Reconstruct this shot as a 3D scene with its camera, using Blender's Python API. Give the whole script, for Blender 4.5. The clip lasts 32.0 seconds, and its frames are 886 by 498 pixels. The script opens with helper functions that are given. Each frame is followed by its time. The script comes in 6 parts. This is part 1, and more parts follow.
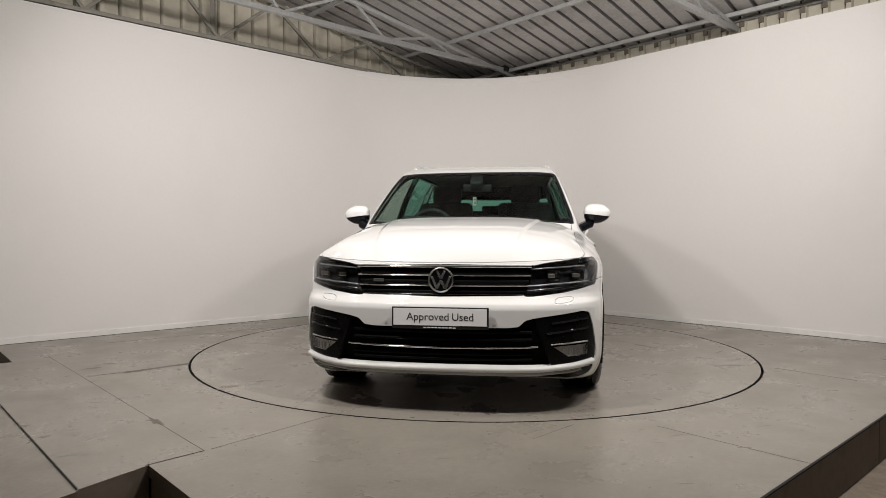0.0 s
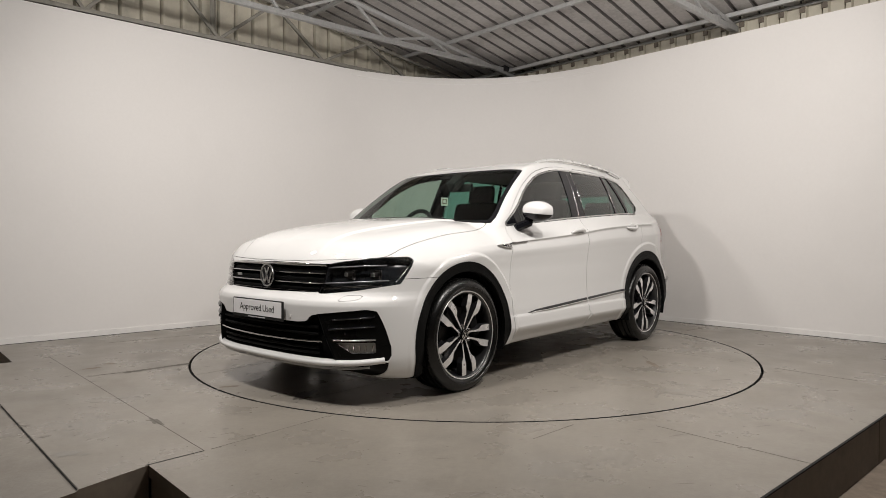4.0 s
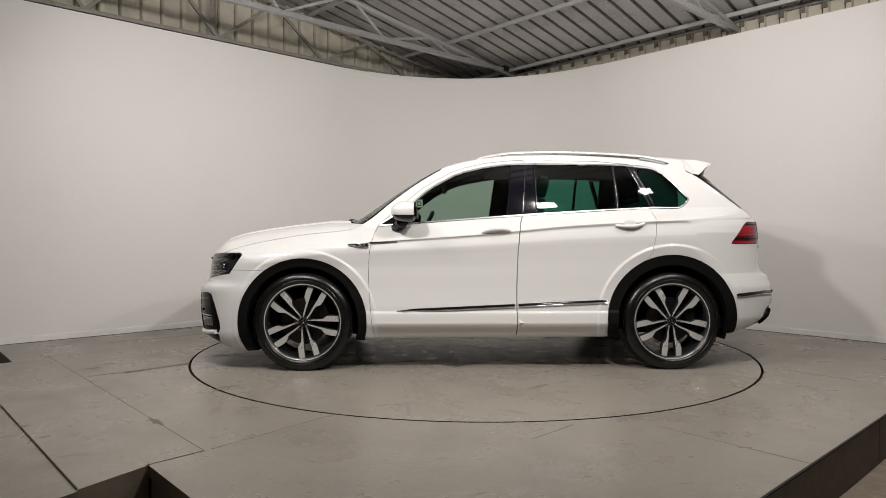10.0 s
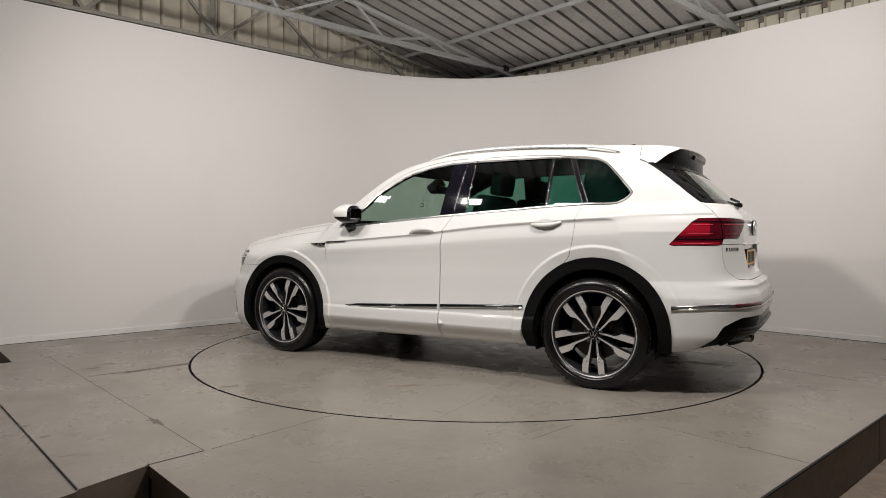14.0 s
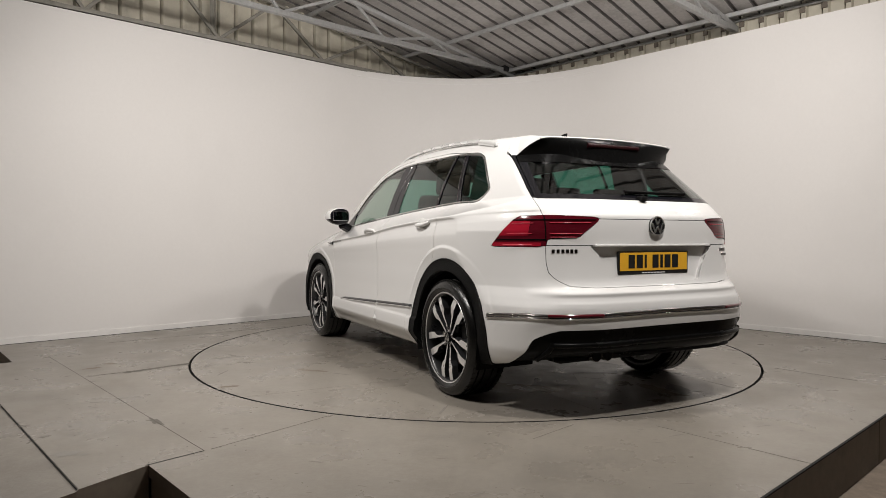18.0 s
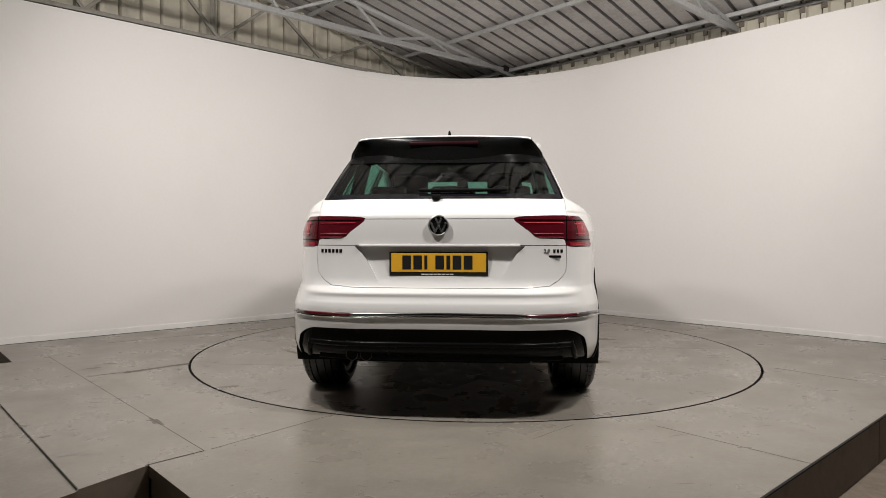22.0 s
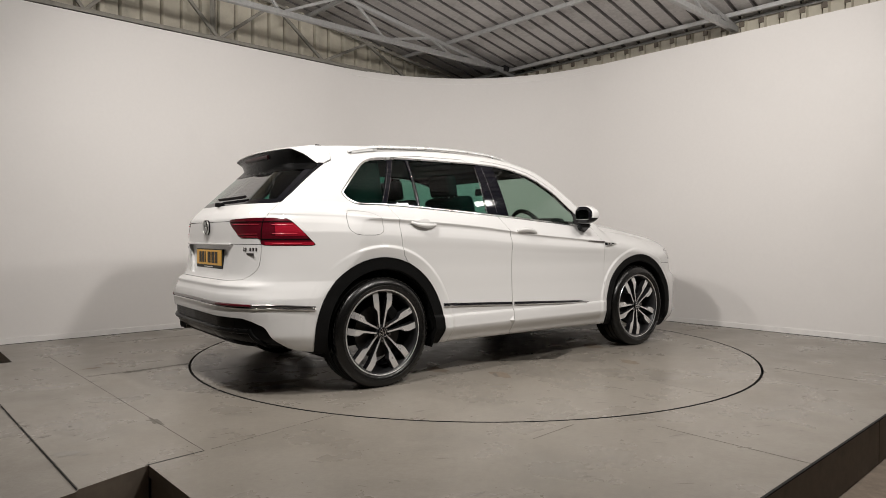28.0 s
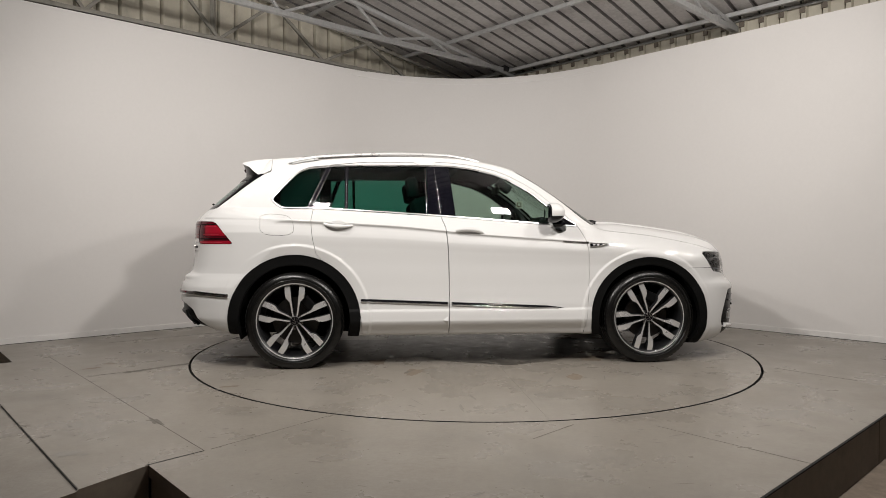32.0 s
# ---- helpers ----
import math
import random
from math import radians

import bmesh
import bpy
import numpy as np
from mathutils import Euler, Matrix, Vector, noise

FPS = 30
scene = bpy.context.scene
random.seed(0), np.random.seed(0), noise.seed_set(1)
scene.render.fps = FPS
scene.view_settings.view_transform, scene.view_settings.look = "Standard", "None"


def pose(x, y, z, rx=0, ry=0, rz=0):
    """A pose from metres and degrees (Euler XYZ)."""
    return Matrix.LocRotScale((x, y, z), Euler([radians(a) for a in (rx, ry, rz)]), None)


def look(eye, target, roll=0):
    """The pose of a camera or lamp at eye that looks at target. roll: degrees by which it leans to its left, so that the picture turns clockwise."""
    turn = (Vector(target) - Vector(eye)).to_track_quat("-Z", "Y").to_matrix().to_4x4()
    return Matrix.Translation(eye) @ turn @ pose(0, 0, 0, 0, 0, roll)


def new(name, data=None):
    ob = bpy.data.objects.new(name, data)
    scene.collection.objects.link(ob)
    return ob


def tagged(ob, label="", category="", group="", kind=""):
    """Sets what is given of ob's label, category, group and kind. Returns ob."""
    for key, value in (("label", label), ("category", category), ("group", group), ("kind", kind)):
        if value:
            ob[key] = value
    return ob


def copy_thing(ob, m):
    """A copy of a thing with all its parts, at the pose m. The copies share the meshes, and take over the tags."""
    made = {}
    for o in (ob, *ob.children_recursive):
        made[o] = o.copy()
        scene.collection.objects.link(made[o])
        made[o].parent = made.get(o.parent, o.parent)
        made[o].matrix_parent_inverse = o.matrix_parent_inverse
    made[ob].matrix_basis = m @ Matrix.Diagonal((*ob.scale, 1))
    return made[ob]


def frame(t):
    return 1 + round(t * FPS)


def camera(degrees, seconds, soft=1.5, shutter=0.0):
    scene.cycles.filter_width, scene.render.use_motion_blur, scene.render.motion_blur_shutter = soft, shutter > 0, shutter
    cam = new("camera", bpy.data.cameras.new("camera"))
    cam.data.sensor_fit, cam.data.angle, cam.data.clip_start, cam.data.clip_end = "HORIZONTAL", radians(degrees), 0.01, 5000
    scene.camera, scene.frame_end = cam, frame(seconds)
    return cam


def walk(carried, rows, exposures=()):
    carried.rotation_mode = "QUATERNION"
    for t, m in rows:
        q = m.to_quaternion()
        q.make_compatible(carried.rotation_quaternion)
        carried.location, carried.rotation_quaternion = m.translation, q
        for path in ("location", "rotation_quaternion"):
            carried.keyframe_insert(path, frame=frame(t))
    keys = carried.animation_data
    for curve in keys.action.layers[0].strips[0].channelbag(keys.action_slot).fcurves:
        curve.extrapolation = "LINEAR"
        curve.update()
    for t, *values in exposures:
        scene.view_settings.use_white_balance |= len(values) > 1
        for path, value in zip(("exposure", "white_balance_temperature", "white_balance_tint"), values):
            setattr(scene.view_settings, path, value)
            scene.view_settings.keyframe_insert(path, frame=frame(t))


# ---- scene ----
EXPO = 0.0
EXPOSURES = [(0.0, 0.02), (6.0, 0.0), (10.4, -0.14), (13.0, -0.14), (18.0, 0.0), (22.0, 0.08), (25.0, 0.04), (28.0, -0.04), (32.0, -0.13)]
LAMP_COLOR = (1.0, 0.955, 0.91)
LAMP_Z, LAMP_W = 3.15, 35.4
from itertools import product

# camera: it stands still on the hall floor in front of the turntable
cam = camera(68.63, 32.0, soft=0.5)
EYE = Vector((0.0, -5.670, 0.969))
YAW, TILT = radians(2.443), radians(-1.088)
AIM = EYE + Vector((-math.sin(YAW) * math.cos(TILT), math.cos(YAW) * math.cos(TILT), math.sin(TILT)))
walk(cam, [(0.0, look(EYE, AIM)), (32.0, look(EYE, AIM))], exposures=[(t, EXPO + e) for t, e in EXPOSURES])

# the hall is square to these two directions: A towards the eaves wall, B along it
R2 = math.sqrt(0.5)
FRAME_AB = Matrix(((R2, R2, 0, 0), (R2, -R2, 0, 0), (0, 0, 1, 0), (0, 0, 0, 1)))


def ab(a, b, z=0.0):
    return Vector(((a + b) * R2, (a - b) * R2, z))


# ---------------------------------------------------------------- light
world = bpy.data.worlds.new("hall_world")
scene.world = world
world.use_nodes = True
world.node_tree.nodes["Background"].inputs[0].default_value = (1.0, 0.93, 0.86, 1)
world.node_tree.nodes["Background"].inputs[1].default_value = 0.02


def flood_lamp(a, b, z, power, size, aim, i):
    lamp = bpy.data.lights.new("flood_lamp", "AREA")
    lamp.shape, lamp.size, lamp.size_y = "RECTANGLE", size[0], size[1]
    lamp.energy, lamp.color = power, LAMP_COLOR
    ob = new("flood_lamp_light", lamp)
    ob.matrix_world = look(ab(a, b, z), aim)
    return ob


# ---------------------------------------------------------------- materials
def node(nt, kind, **values):
    n = nt.nodes.new(kind)
    for k, v in values.items():
        n.inputs[k.replace("_", " ")].default_value = v
    return n


def material(name, color, rough=0.5, metal=0.0, grain=0.0, grain_size=40.0, stain=0.0, stain_size=2.5, stain_color=None,
             bump=0.0, bump_size=120.0, coat=0.0, spec=0.5, rough_var=0.0, random_tone=0.0, stretch=(1, 1, 1)):
    """A surface with fine grain, broad stains, relief and uneven gloss."""
    m = bpy.data.materials.new(name)
    m.use_nodes = True
    nt = m.node_tree
    b = nt.nodes["Principled BSDF"]
    b.inputs["Base Color"].default_value = (*color, 1)
    b.inputs["Roughness"].default_value = rough
    b.inputs["Metallic"].default_value = metal
    b.inputs["Coat Weight"].default_value = coat
    b.inputs["Coat Roughness"].default_value = 0.03
    b.inputs["Specular IOR Level"].default_value = spec
    if not (grain or stain or bump or rough_var or random_tone):
        return m
    tc = nt.nodes.new("ShaderNodeTexCoord")
    mp = nt.nodes.new("ShaderNodeMapping")
    mp.inputs["Scale"].default_value = stretch
    nt.links.new(tc.outputs["Object"], mp.inputs["Vector"])
    src = mp.outputs["Vector"]
    out = None
    rgb = nt.nodes.new("ShaderNodeRGB")
    rgb.outputs[0].default_value = (*color, 1)
    out = rgb.outputs[0]

    def noise_of(size, detail=6.0, rough_=0.6):
        n = node(nt, "ShaderNodeTexNoise", Scale=size, Detail=detail, Roughness=rough_)
        nt.links.new(src, n.inputs["Vector"])
        return n.outputs["Fac"]

    def mixed(fac, low, high, a, c):
        ramp = node(nt, "ShaderNodeMapRange", From_Min=low, From_Max=high)
        nt.links.new(fac, ramp.inputs["Value"])
        mx = nt.nodes.new("ShaderNodeMix")
        mx.data_type = "RGBA"
        nt.links.new(ramp.outputs[0], mx.inputs["Factor"])
        nt.links.new(a, mx.inputs["A"])
        mx.inputs["B"].default_value = (*c, 1)
        return mx.outputs["Result"]

    if grain:
        out = mixed(noise_of(grain_size), 0.35, 0.75, out, [x * (1 - grain) for x in color])
    if stain:
        sc = stain_color or [x * (1 - stain) for x in color]
        out = mixed(noise_of(stain_size, 8.0, 0.68), 0.5, 0.72, out, sc)
    if random_tone:
        info = nt.nodes.new("ShaderNodeObjectInfo")
        hs = nt.nodes.new("ShaderNodeHueSaturation")
        mr = node(nt, "ShaderNodeMapRange", To_Min=1 - random_tone, To_Max=1 + random_tone)
        nt.links.new(info.outputs["Random"], mr.inputs["Value"])
        nt.links.new(mr.outputs[0], hs.inputs["Value"])
        nt.links.new(out, hs.inputs["Color"])
        out = hs.outputs[0]
    nt.links.new(out, b.inputs["Base Color"])
    if rough_var:
        mr = node(nt, "ShaderNodeMapRange", From_Min=0.3, From_Max=0.7, To_Min=max(0, rough - rough_var), To_Max=min(1, rough + rough_var))
        nt.links.new(noise_of(stain_size * 1.7), mr.inputs["Value"])
        nt.links.new(mr.outputs[0], b.inputs["Roughness"])
    if bump:
        bp = node(nt, "ShaderNodeBump", Strength=bump, Distance=0.004)
        nt.links.new(noise_of(bump_size), bp.inputs["Height"])
        nt.links.new(bp.outputs[0], b.inputs["Normal"])
    return m


M_WALL = material("white_studio_paint", (0.78, 0.755, 0.735), 0.6, grain=0.02, grain_size=30, stain=0.035, stain_size=0.9, bump=0.05, bump_size=60, rough_var=0.08)
M_TRIM = material("white_skirting_paint", (0.8, 0.78, 0.76), 0.45, stain=0.12, stain_size=6)
M_FLOOR = material("grey_floor_paint", (0.258, 0.232, 0.199), 0.33, grain=0.15, grain_size=34, stain=0.2, stain_size=1.3, stain_color=(0.20, 0.182, 0.158), bump=0.2, bump_size=50, rough_var=0.14)
M_TABLE = material("grey_turntable_paint", (0.273, 0.247, 0.213), 0.30, grain=0.15, grain_size=34, stain=0.2, stain_size=1.1, stain_color=(0.205, 0.187, 0.163), bump=0.2, bump_size=50, rough_var=0.14)
M_WORN = material("worn_floor_patch", (0.155, 0.14, 0.12), 0.7, grain=0.3, grain_size=30, stain=0.3, stain_size=9)
M_RAMP = material("worn_ramp_boards", (0.245, 0.222, 0.19), 0.6, grain=0.15, grain_size=24, stain=0.25, stain_size=3.5, bump=0.15)
M_GAP = material("dark_floor_joint", (0.012, 0.011, 0.01), 0.9)
M_RISER = material("dark_brown_platform_riser", (0.165, 0.135, 0.105), 0.6, grain=0.2, grain_size=20, stain=0.4, stain_size=4)
M_CONCRETE = material("raw_concrete_hall_floor", (0.30, 0.242, 0.190), 0.85, grain=0.3, grain_size=18, stain=0.4, stain_size=4, bump=0.5, bump_size=40)
M_CLAD = material("beige_steel_cladding", (0.53, 0.492, 0.405), 0.55, stain=0.3, stain_size=2.2, grain=0.06, grain_size=20)
M_ROOF = material("grey_corrugated_roof", (0.47, 0.447, 0.433), 0.5, stain=0.4, stain_size=3.0, grain=0.2, grain_size=24)
# darker rib colour puts the shade of the roof ribs into the paint
M_GROOVE = material("shaded_roof_rib", (0.18, 0.17, 0.165), 0.6, stain=0.3, stain_size=3)
M_STEEL = material("galvanised_steel", (0.47, 0.47, 0.465), 0.5, 0.35, grain=0.2, grain_size=30, stain=0.25, stain_size=5)
M_OLD = material("weathered_steel", (0.30, 0.285, 0.25), 0.65, 0.2, grain=0.2, grain_size=30, stain=0.35, stain_size=5)
M_BLACK = material("black_plastic", (0.012, 0.012, 0.012), 0.4)
M_HALL = material("unseen_hall_wall", (0.2, 0.19, 0.175), 0.8, stain=0.3, stain_size=1.5)


# ---------------------------------------------------------------- mesh helpers
def mesh_object(name, verts, faces, mats, parent=None, smooth=False, slots=None):
    me = bpy.data.meshes.new(name)
    me.from_pydata([tuple(v) for v in verts], [], [tuple(f) for f in faces])
    for m in (mats if isinstance(mats, (list, tuple)) else [mats]):
        me.materials.append(m)
    if slots is not None:
        me.polygons.foreach_set("material_index", slots)
    if smooth:
        me.polygons.foreach_set("use_smooth", [True] * len(me.polygons))
    me.update()
    ob = new(name, me)
    ob.parent = parent
    return ob


def part(name, bm, mat, parent=None, label="", smooth=False, angle=40):
    me = bpy.data.meshes.new(name)
    bmesh.ops.recalc_face_normals(bm, faces=bm.faces)
    bm.to_mesh(me)
    bm.free()
    for m in (mat if isinstance(mat, (list, tuple)) else [mat]):
        me.materials.append(m)
    if smooth:
        me.polygons.foreach_set("use_smooth", [True] * len(me.polygons))
        me.set_sharp_from_angle(angle=radians(angle))
    ob = new(name, me)
    ob.parent = parent
    if label:
        ob["label"] = label
    return ob


def empty(name, m=None):
    ob = new(name)
    if m is not None:
        ob.matrix_world = m
    return ob


def box_bm(size, m=Matrix(), bevel=0.0, bm=None, segments=2):
    own = bmesh.new()
    bmesh.ops.create_cube(own, size=1.0)
    bmesh.ops.scale(own, vec=size, verts=own.verts)
    if bevel:
        bmesh.ops.bevel(own, geom=own.edges[:], offset=bevel, segments=segments, affect="EDGES", profile=0.6)
    bmesh.ops.transform(own, matrix=m, verts=own.verts)
    return merge(bm, own)


def merge(bm, own):
    if bm is None:
        return own
    me = bpy.data.meshes.new("tmp")
    own.to_mesh(me)
    own.free()
    bm.from_mesh(me)
    bpy.data.meshes.remove(me)
    return bm


def cyl_bm(r, h, m=Matrix(), bm=None, seg=24, r2=None, bevel=0.0):
    own = bmesh.new()
    bmesh.ops.create_cone(own, cap_ends=True, segments=seg, radius1=r, radius2=r if r2 is None else r2, depth=h)
    if bevel:
        es = [e for e in own.edges if len(e.link_faces) == 2 and any(len(f.verts) > 4 for f in e.link_faces)]
        bmesh.ops.bevel(own, geom=es, offset=bevel, segments=2, affect="EDGES")
    bmesh.ops.transform(own, matrix=m, verts=own.verts)
    return merge(bm, own)


def bar_bm(p, q, w, h, bm=None, bevel=0.004, up=(0, 0, 1)):
    """A straight bar from p to q, w wide and h high."""
    p, q = Vector(p), Vector(q)
    d = q - p
    x = d.normalized()
    z = Vector(up) - x * x.dot(Vector(up))
    z.normalize()
    y = z.cross(x)
    m = Matrix.Translation((p + q) / 2) @ Matrix((x, y, z)).transposed().to_4x4()
    return box_bm((d.length, w, h), m, bevel, bm, 1)


def prism_bm(poly, z0, z1, bm=None):
    """An upright prism over the polygon poly in x, y."""
    own = bmesh.new()
    lo = [own.verts.new((x, y, z0)) for x, y in poly]
    hi = [own.verts.new((x, y, z1)) for x, y in poly]
    own.faces.new(hi)
    own.faces.new(lo[::-1])
    for i in range(len(poly)):
        j = (i + 1) % len(poly)
        own.faces.new((lo[i], lo[j], hi[j], hi[i]))
    return merge(bm, own)


def sweep_bm(profile, path, bm=None, closed=False):
    """Sweeps a closed profile (side, up) along a path in space with upright sections."""
    own = bmesh.new()
    rings = []
    n = len(path)
    for i, p in enumerate(path):
        a = path[(i - 1) % n] if (i > 0 or closed) else path[i]
        b = path[(i + 1) % n] if (i < n - 1 or closed) else path[i]
        t = (Vector(b) - Vector(a))
        side = Vector((-t.y, t.x, 0)).normalized()
        rings.append([own.verts.new(Vector(p) + side * s + Vector((0, 0, u))) for s, u in profile])
    k = len(profile)
    for i in range(n if closed else n - 1):
        r, q = rings[i], rings[(i + 1) % n]
        for j in range(k):
            own.faces.new((r[j], r[(j + 1) % k], q[(j + 1) % k], q[j]))
    if not closed:
        own.faces.new(rings[0][::-1])
        own.faces.new(rings[-1])
    return merge(bm, own)


# ---------------------------------------------------------------- ground and platform
LOW = -0.24          # hall floor below the platform
EDGE = 3.046         # platform's edge towards the hall
part("ground", box_bm((60, 60, 0.3), Matrix.Translation((0, 0, LOW - 0.15))), M_CONCRETE)
tagged(bpy.data.objects["ground"], "rough stained concrete floor of the hall", "floor", kind="structure")


def abpoly(pts):
    return [tuple(ab(a, b).xy) for a, b in pts]


TABLE_R = 2.292


def platform():
    """The raised floor, with the round opening of the turntable and a slot all round it."""
    bm = bmesh.new()
    outline = abpoly([(-3.08, -1.93), (-3.08, 1.145), (-3.09, EDGE), (3.3, EDGE), (3.3, -3.2), (-3.06, -3.2)])
    n = 128
    ring = [(math.cos(2 * math.pi * i / n) * (TABLE_R + 0.009), math.sin(2 * math.pi * i / n) * (TABLE_R + 0.009)) for i in range(n)]
    edges = []
    for poly in (outline, ring):
        vs = [bm.verts.new((x, y, 0)) for x, y in poly]
        edges += [bm.edges.new((vs[i], vs[(i + 1) % len(vs)])) for i in range(len(vs))]
    bmesh.ops.triangle_fill(bm, use_beauty=True, edges=edges)
    for f in [f for f in bm.faces if f.calc_center_median().xy.length < TABLE_R - 0.02]:
        bm.faces.remove(f)
    top = bm.faces[:]
    ext = bmesh.ops.extrude_face_region(bm, geom=top)
    bmesh.ops.translate(bm, vec=(0, 0, -0.05), verts=[v for v in ext["geom"] if isinstance(v, bmesh.types.BMVert)])
    ob = part("platform", bm, [M_FLOOR, M_GAP, M_RISER])
    # slot walls take the joint black, which puts the gap's shade into the colour
    for p in ob.data.polygons:
        if abs(p.normal.z) < 0.5:
            p.material_index = 1 if Vector(p.center).xy.length < TABLE_R + 0.05 else 2
    return ob


tagged(platform(), "grey painted platform floor with scuffs and stains", "floor", kind="structure")

# risers under the platform's edges
riser = box_bm((6.3, 0.03, 0.185), Matrix.Translation(ab(0.1, EDGE - 0.035, -0.145)) @ FRAME_AB)
part("platform_riser", riser, M_RISER)
tagged(bpy.data.objects["platform_riser"], "dark brown boarded side of the raised platform", "step", kind="structure")
for a0, a1 in ((-3.0, 0.010), (0.022, 3.2)):
    rb = bar_bm(ab(a0, EDGE - 0.002, -0.121), ab(a1, EDGE - 0.002, -0.121), 0.016, 0.234, None, 0.002)
    part("riser_board", rb, M_RISER, bpy.data.objects["platform_riser"])
fr = bar_bm(ab(-3.06, 1.16, -0.145), ab(-3.06, EDGE - 0.03, -0.145), 0.025, 0.186, None, 0.002)
part("riser_board", fr, M_RISER, bpy.data.objects["platform_riser"])
fr = bar_bm(ab(-3.05, -3.2, -0.145), ab(-3.05, -1.95, -0.145), 0.025, 0.186, None, 0.002)
part("riser_board", fr, M_RISER, bpy.data.objects["platform_riser"])
lip = bar_bm(ab(-3.08, EDGE + 0.004, -0.002), ab(3.25, EDGE + 0.004, -0.002), 0.012, 0.007, None, 0.001)
part("edge_trim", lip, M_GAP, bpy.data.objects["platform_riser"], "thin worn dark edging")


def ramp():
    """The drive-on ramp: a flat apron, then boards that fall to the hall floor."""
    bm = bmesh.new()
    rows = [(-3.0801, 0.0), (-3.365, -0.0008), (-3.375, -0.008), (-5.2, LOW + 0.012)]
    vs = []
    for i, (a, z) in enumerate(rows):
        b1 = 1.15 + 0.33 * max(0, -3.09 - a) if a > -3.5 else 1.25
        vs.append([bm.verts.new(ab(a, -1.92, z)), bm.verts.new(ab(a, b1, z)), bm.verts.new(ab(a, b1, LOW)), bm.verts.new(ab(a, -1.92, LOW))])
    for r, q in zip(vs, vs[1:]):
        for j in range(4):
            bm.faces.new((r[j], r[(j + 1) % 4], q[(j + 1) % 4], q[j]))
    bm.faces.new(vs[0][::-1])
    bm.faces.new(vs[-1])
    return part("ramp", bm, [M_FLOOR, M_RISER])


rp = tagged(ramp(), "worn grey drive-on ramp joining the platform", "ramp", kind="structure")
for p in rp.data.polygons:
    if abs(p.normal.z) < 0.5:
        p.material_index = 1


def joint(p, q, w=0.006, mat=M_GAP, z=0.0):
    """A thin dark seam that lies in the floor."""
    bm = bar_bm((p[0], p[1], z), (q[0], q[1], z), w, 0.003, None, 0.0006)
    ob = part("floor_joint", bm, mat)
    return tagged(ob, "thin dark joint between floor boards", "floor joint", kind="structure")


def abxy(a, b):
    return ab(a, b).xy


joint(abxy(-3.37, -1.9), abxy(-3.37, 1.23), 0.006, z=-0.003)
joint(abxy(-2.82, -2.0), abxy(-2.83, 1.12), 0.003, M_WORN)
joint(abxy(-2.83, 1.127), abxy(-3.09, 1.145), 0.006)
joint(abxy(-2.80, 1.127), abxy(-2.11, 1.02), 0.002, M_WORN)
joint(abxy(-2.81, -0.945), abxy(-2.16, -0.95), 0.003, M_WORN)
joint((0.30, -2.562), (0.53, -2.315), 0.003, M_WORN)
joint((2.24, -0.80), (2.60, -1.21), 0.0025, M_WORN)
joint((0.95, -2.32), (1.46, -2.86), 0.002, M_WORN)
joint((-3.3, 0.1), (-2.0, 1.25), 0.002, M_WORN)
joint((2.45, 1.3), (2.05, 0.95), 0.002, M_WORN)


def blots(name, spots, mat, label, seed, z=0.0006, parent=None):
    """Flat worn marks with ragged outlines: rows of x, y, length, width, turn in degrees."""
    rnd = random.Random(seed)
    verts, faces = [], []
    for x, y, w, h, turn in spots:
        n, c, s = 22, math.cos(radians(turn)), math.sin(radians(turn))
        k = len(verts)
        for i in range(n):
            t = 2 * math.pi * i / n
            r = 0.55 + 0.5 * rnd.random()
            px, py = math.cos(t) * w * r / 2, math.sin(t) * h * r / 2
            verts.append((x + px * c - py * s, y + px * s + py * c, z))
        faces.append(tuple(range(k, k + n)))
    ob = mesh_object(name, verts, faces, mat, parent)
    if parent is None:
        tagged(ob, label, "floor mark", kind="stuff")
    else:
        tagged(ob, label, kind="stuff")
    return ob


def worn_strip(p, q, w, seed, z=0.0007):
    """A straight worn band with ragged long edges."""
    rnd_ = random.Random(seed)
    p, q = Vector((*p, z)), Vector((*q, z))
    side_ = Vector((-(q - p).y, (q - p).x, 0)).normalized() * w / 2
    n = 26
    verts = [p.lerp(q, i / n) + side_ * k * rnd_.uniform(0.55, 1.1) for k in (1, -1) for i in range(n + 1)]
    ob = mesh_object("worn_strip", verts, [(i, i + 1, n + 2 + i, n + 1 + i) for i in range(n)], M_WORN)
    return tagged(ob, "dark worn strip along a floor seam", "floor mark", kind="stuff")


worn_strip((-2.467, -1.175), (-2.150, -0.815), 0.060, 31)
worn_strip((-2.67, -1.269), (-2.46, -1.17), 0.008, 32)
M_FADED = material("faded_floor_mark", (0.218, 0.199, 0.174), 0.55, grain=0.2, grain_size=40)
M_RUST = material("rusty_floor_stain", (0.215, 0.175, 0.135), 0.6, grain=0.25, grain_size=30, stain=0.3, stain_size=9)
M_PALE = material("pale_floor_scrape", (0.275, 0.257, 0.232), 0.5, grain=0.2, grain_size=40)
rnd = random.Random(7)
blots("dark_floor_marks", [(-1.65, -2.35, 0.22, 0.05, -44)], M_WORN, "dark worn patches in the grey floor paint", 1)
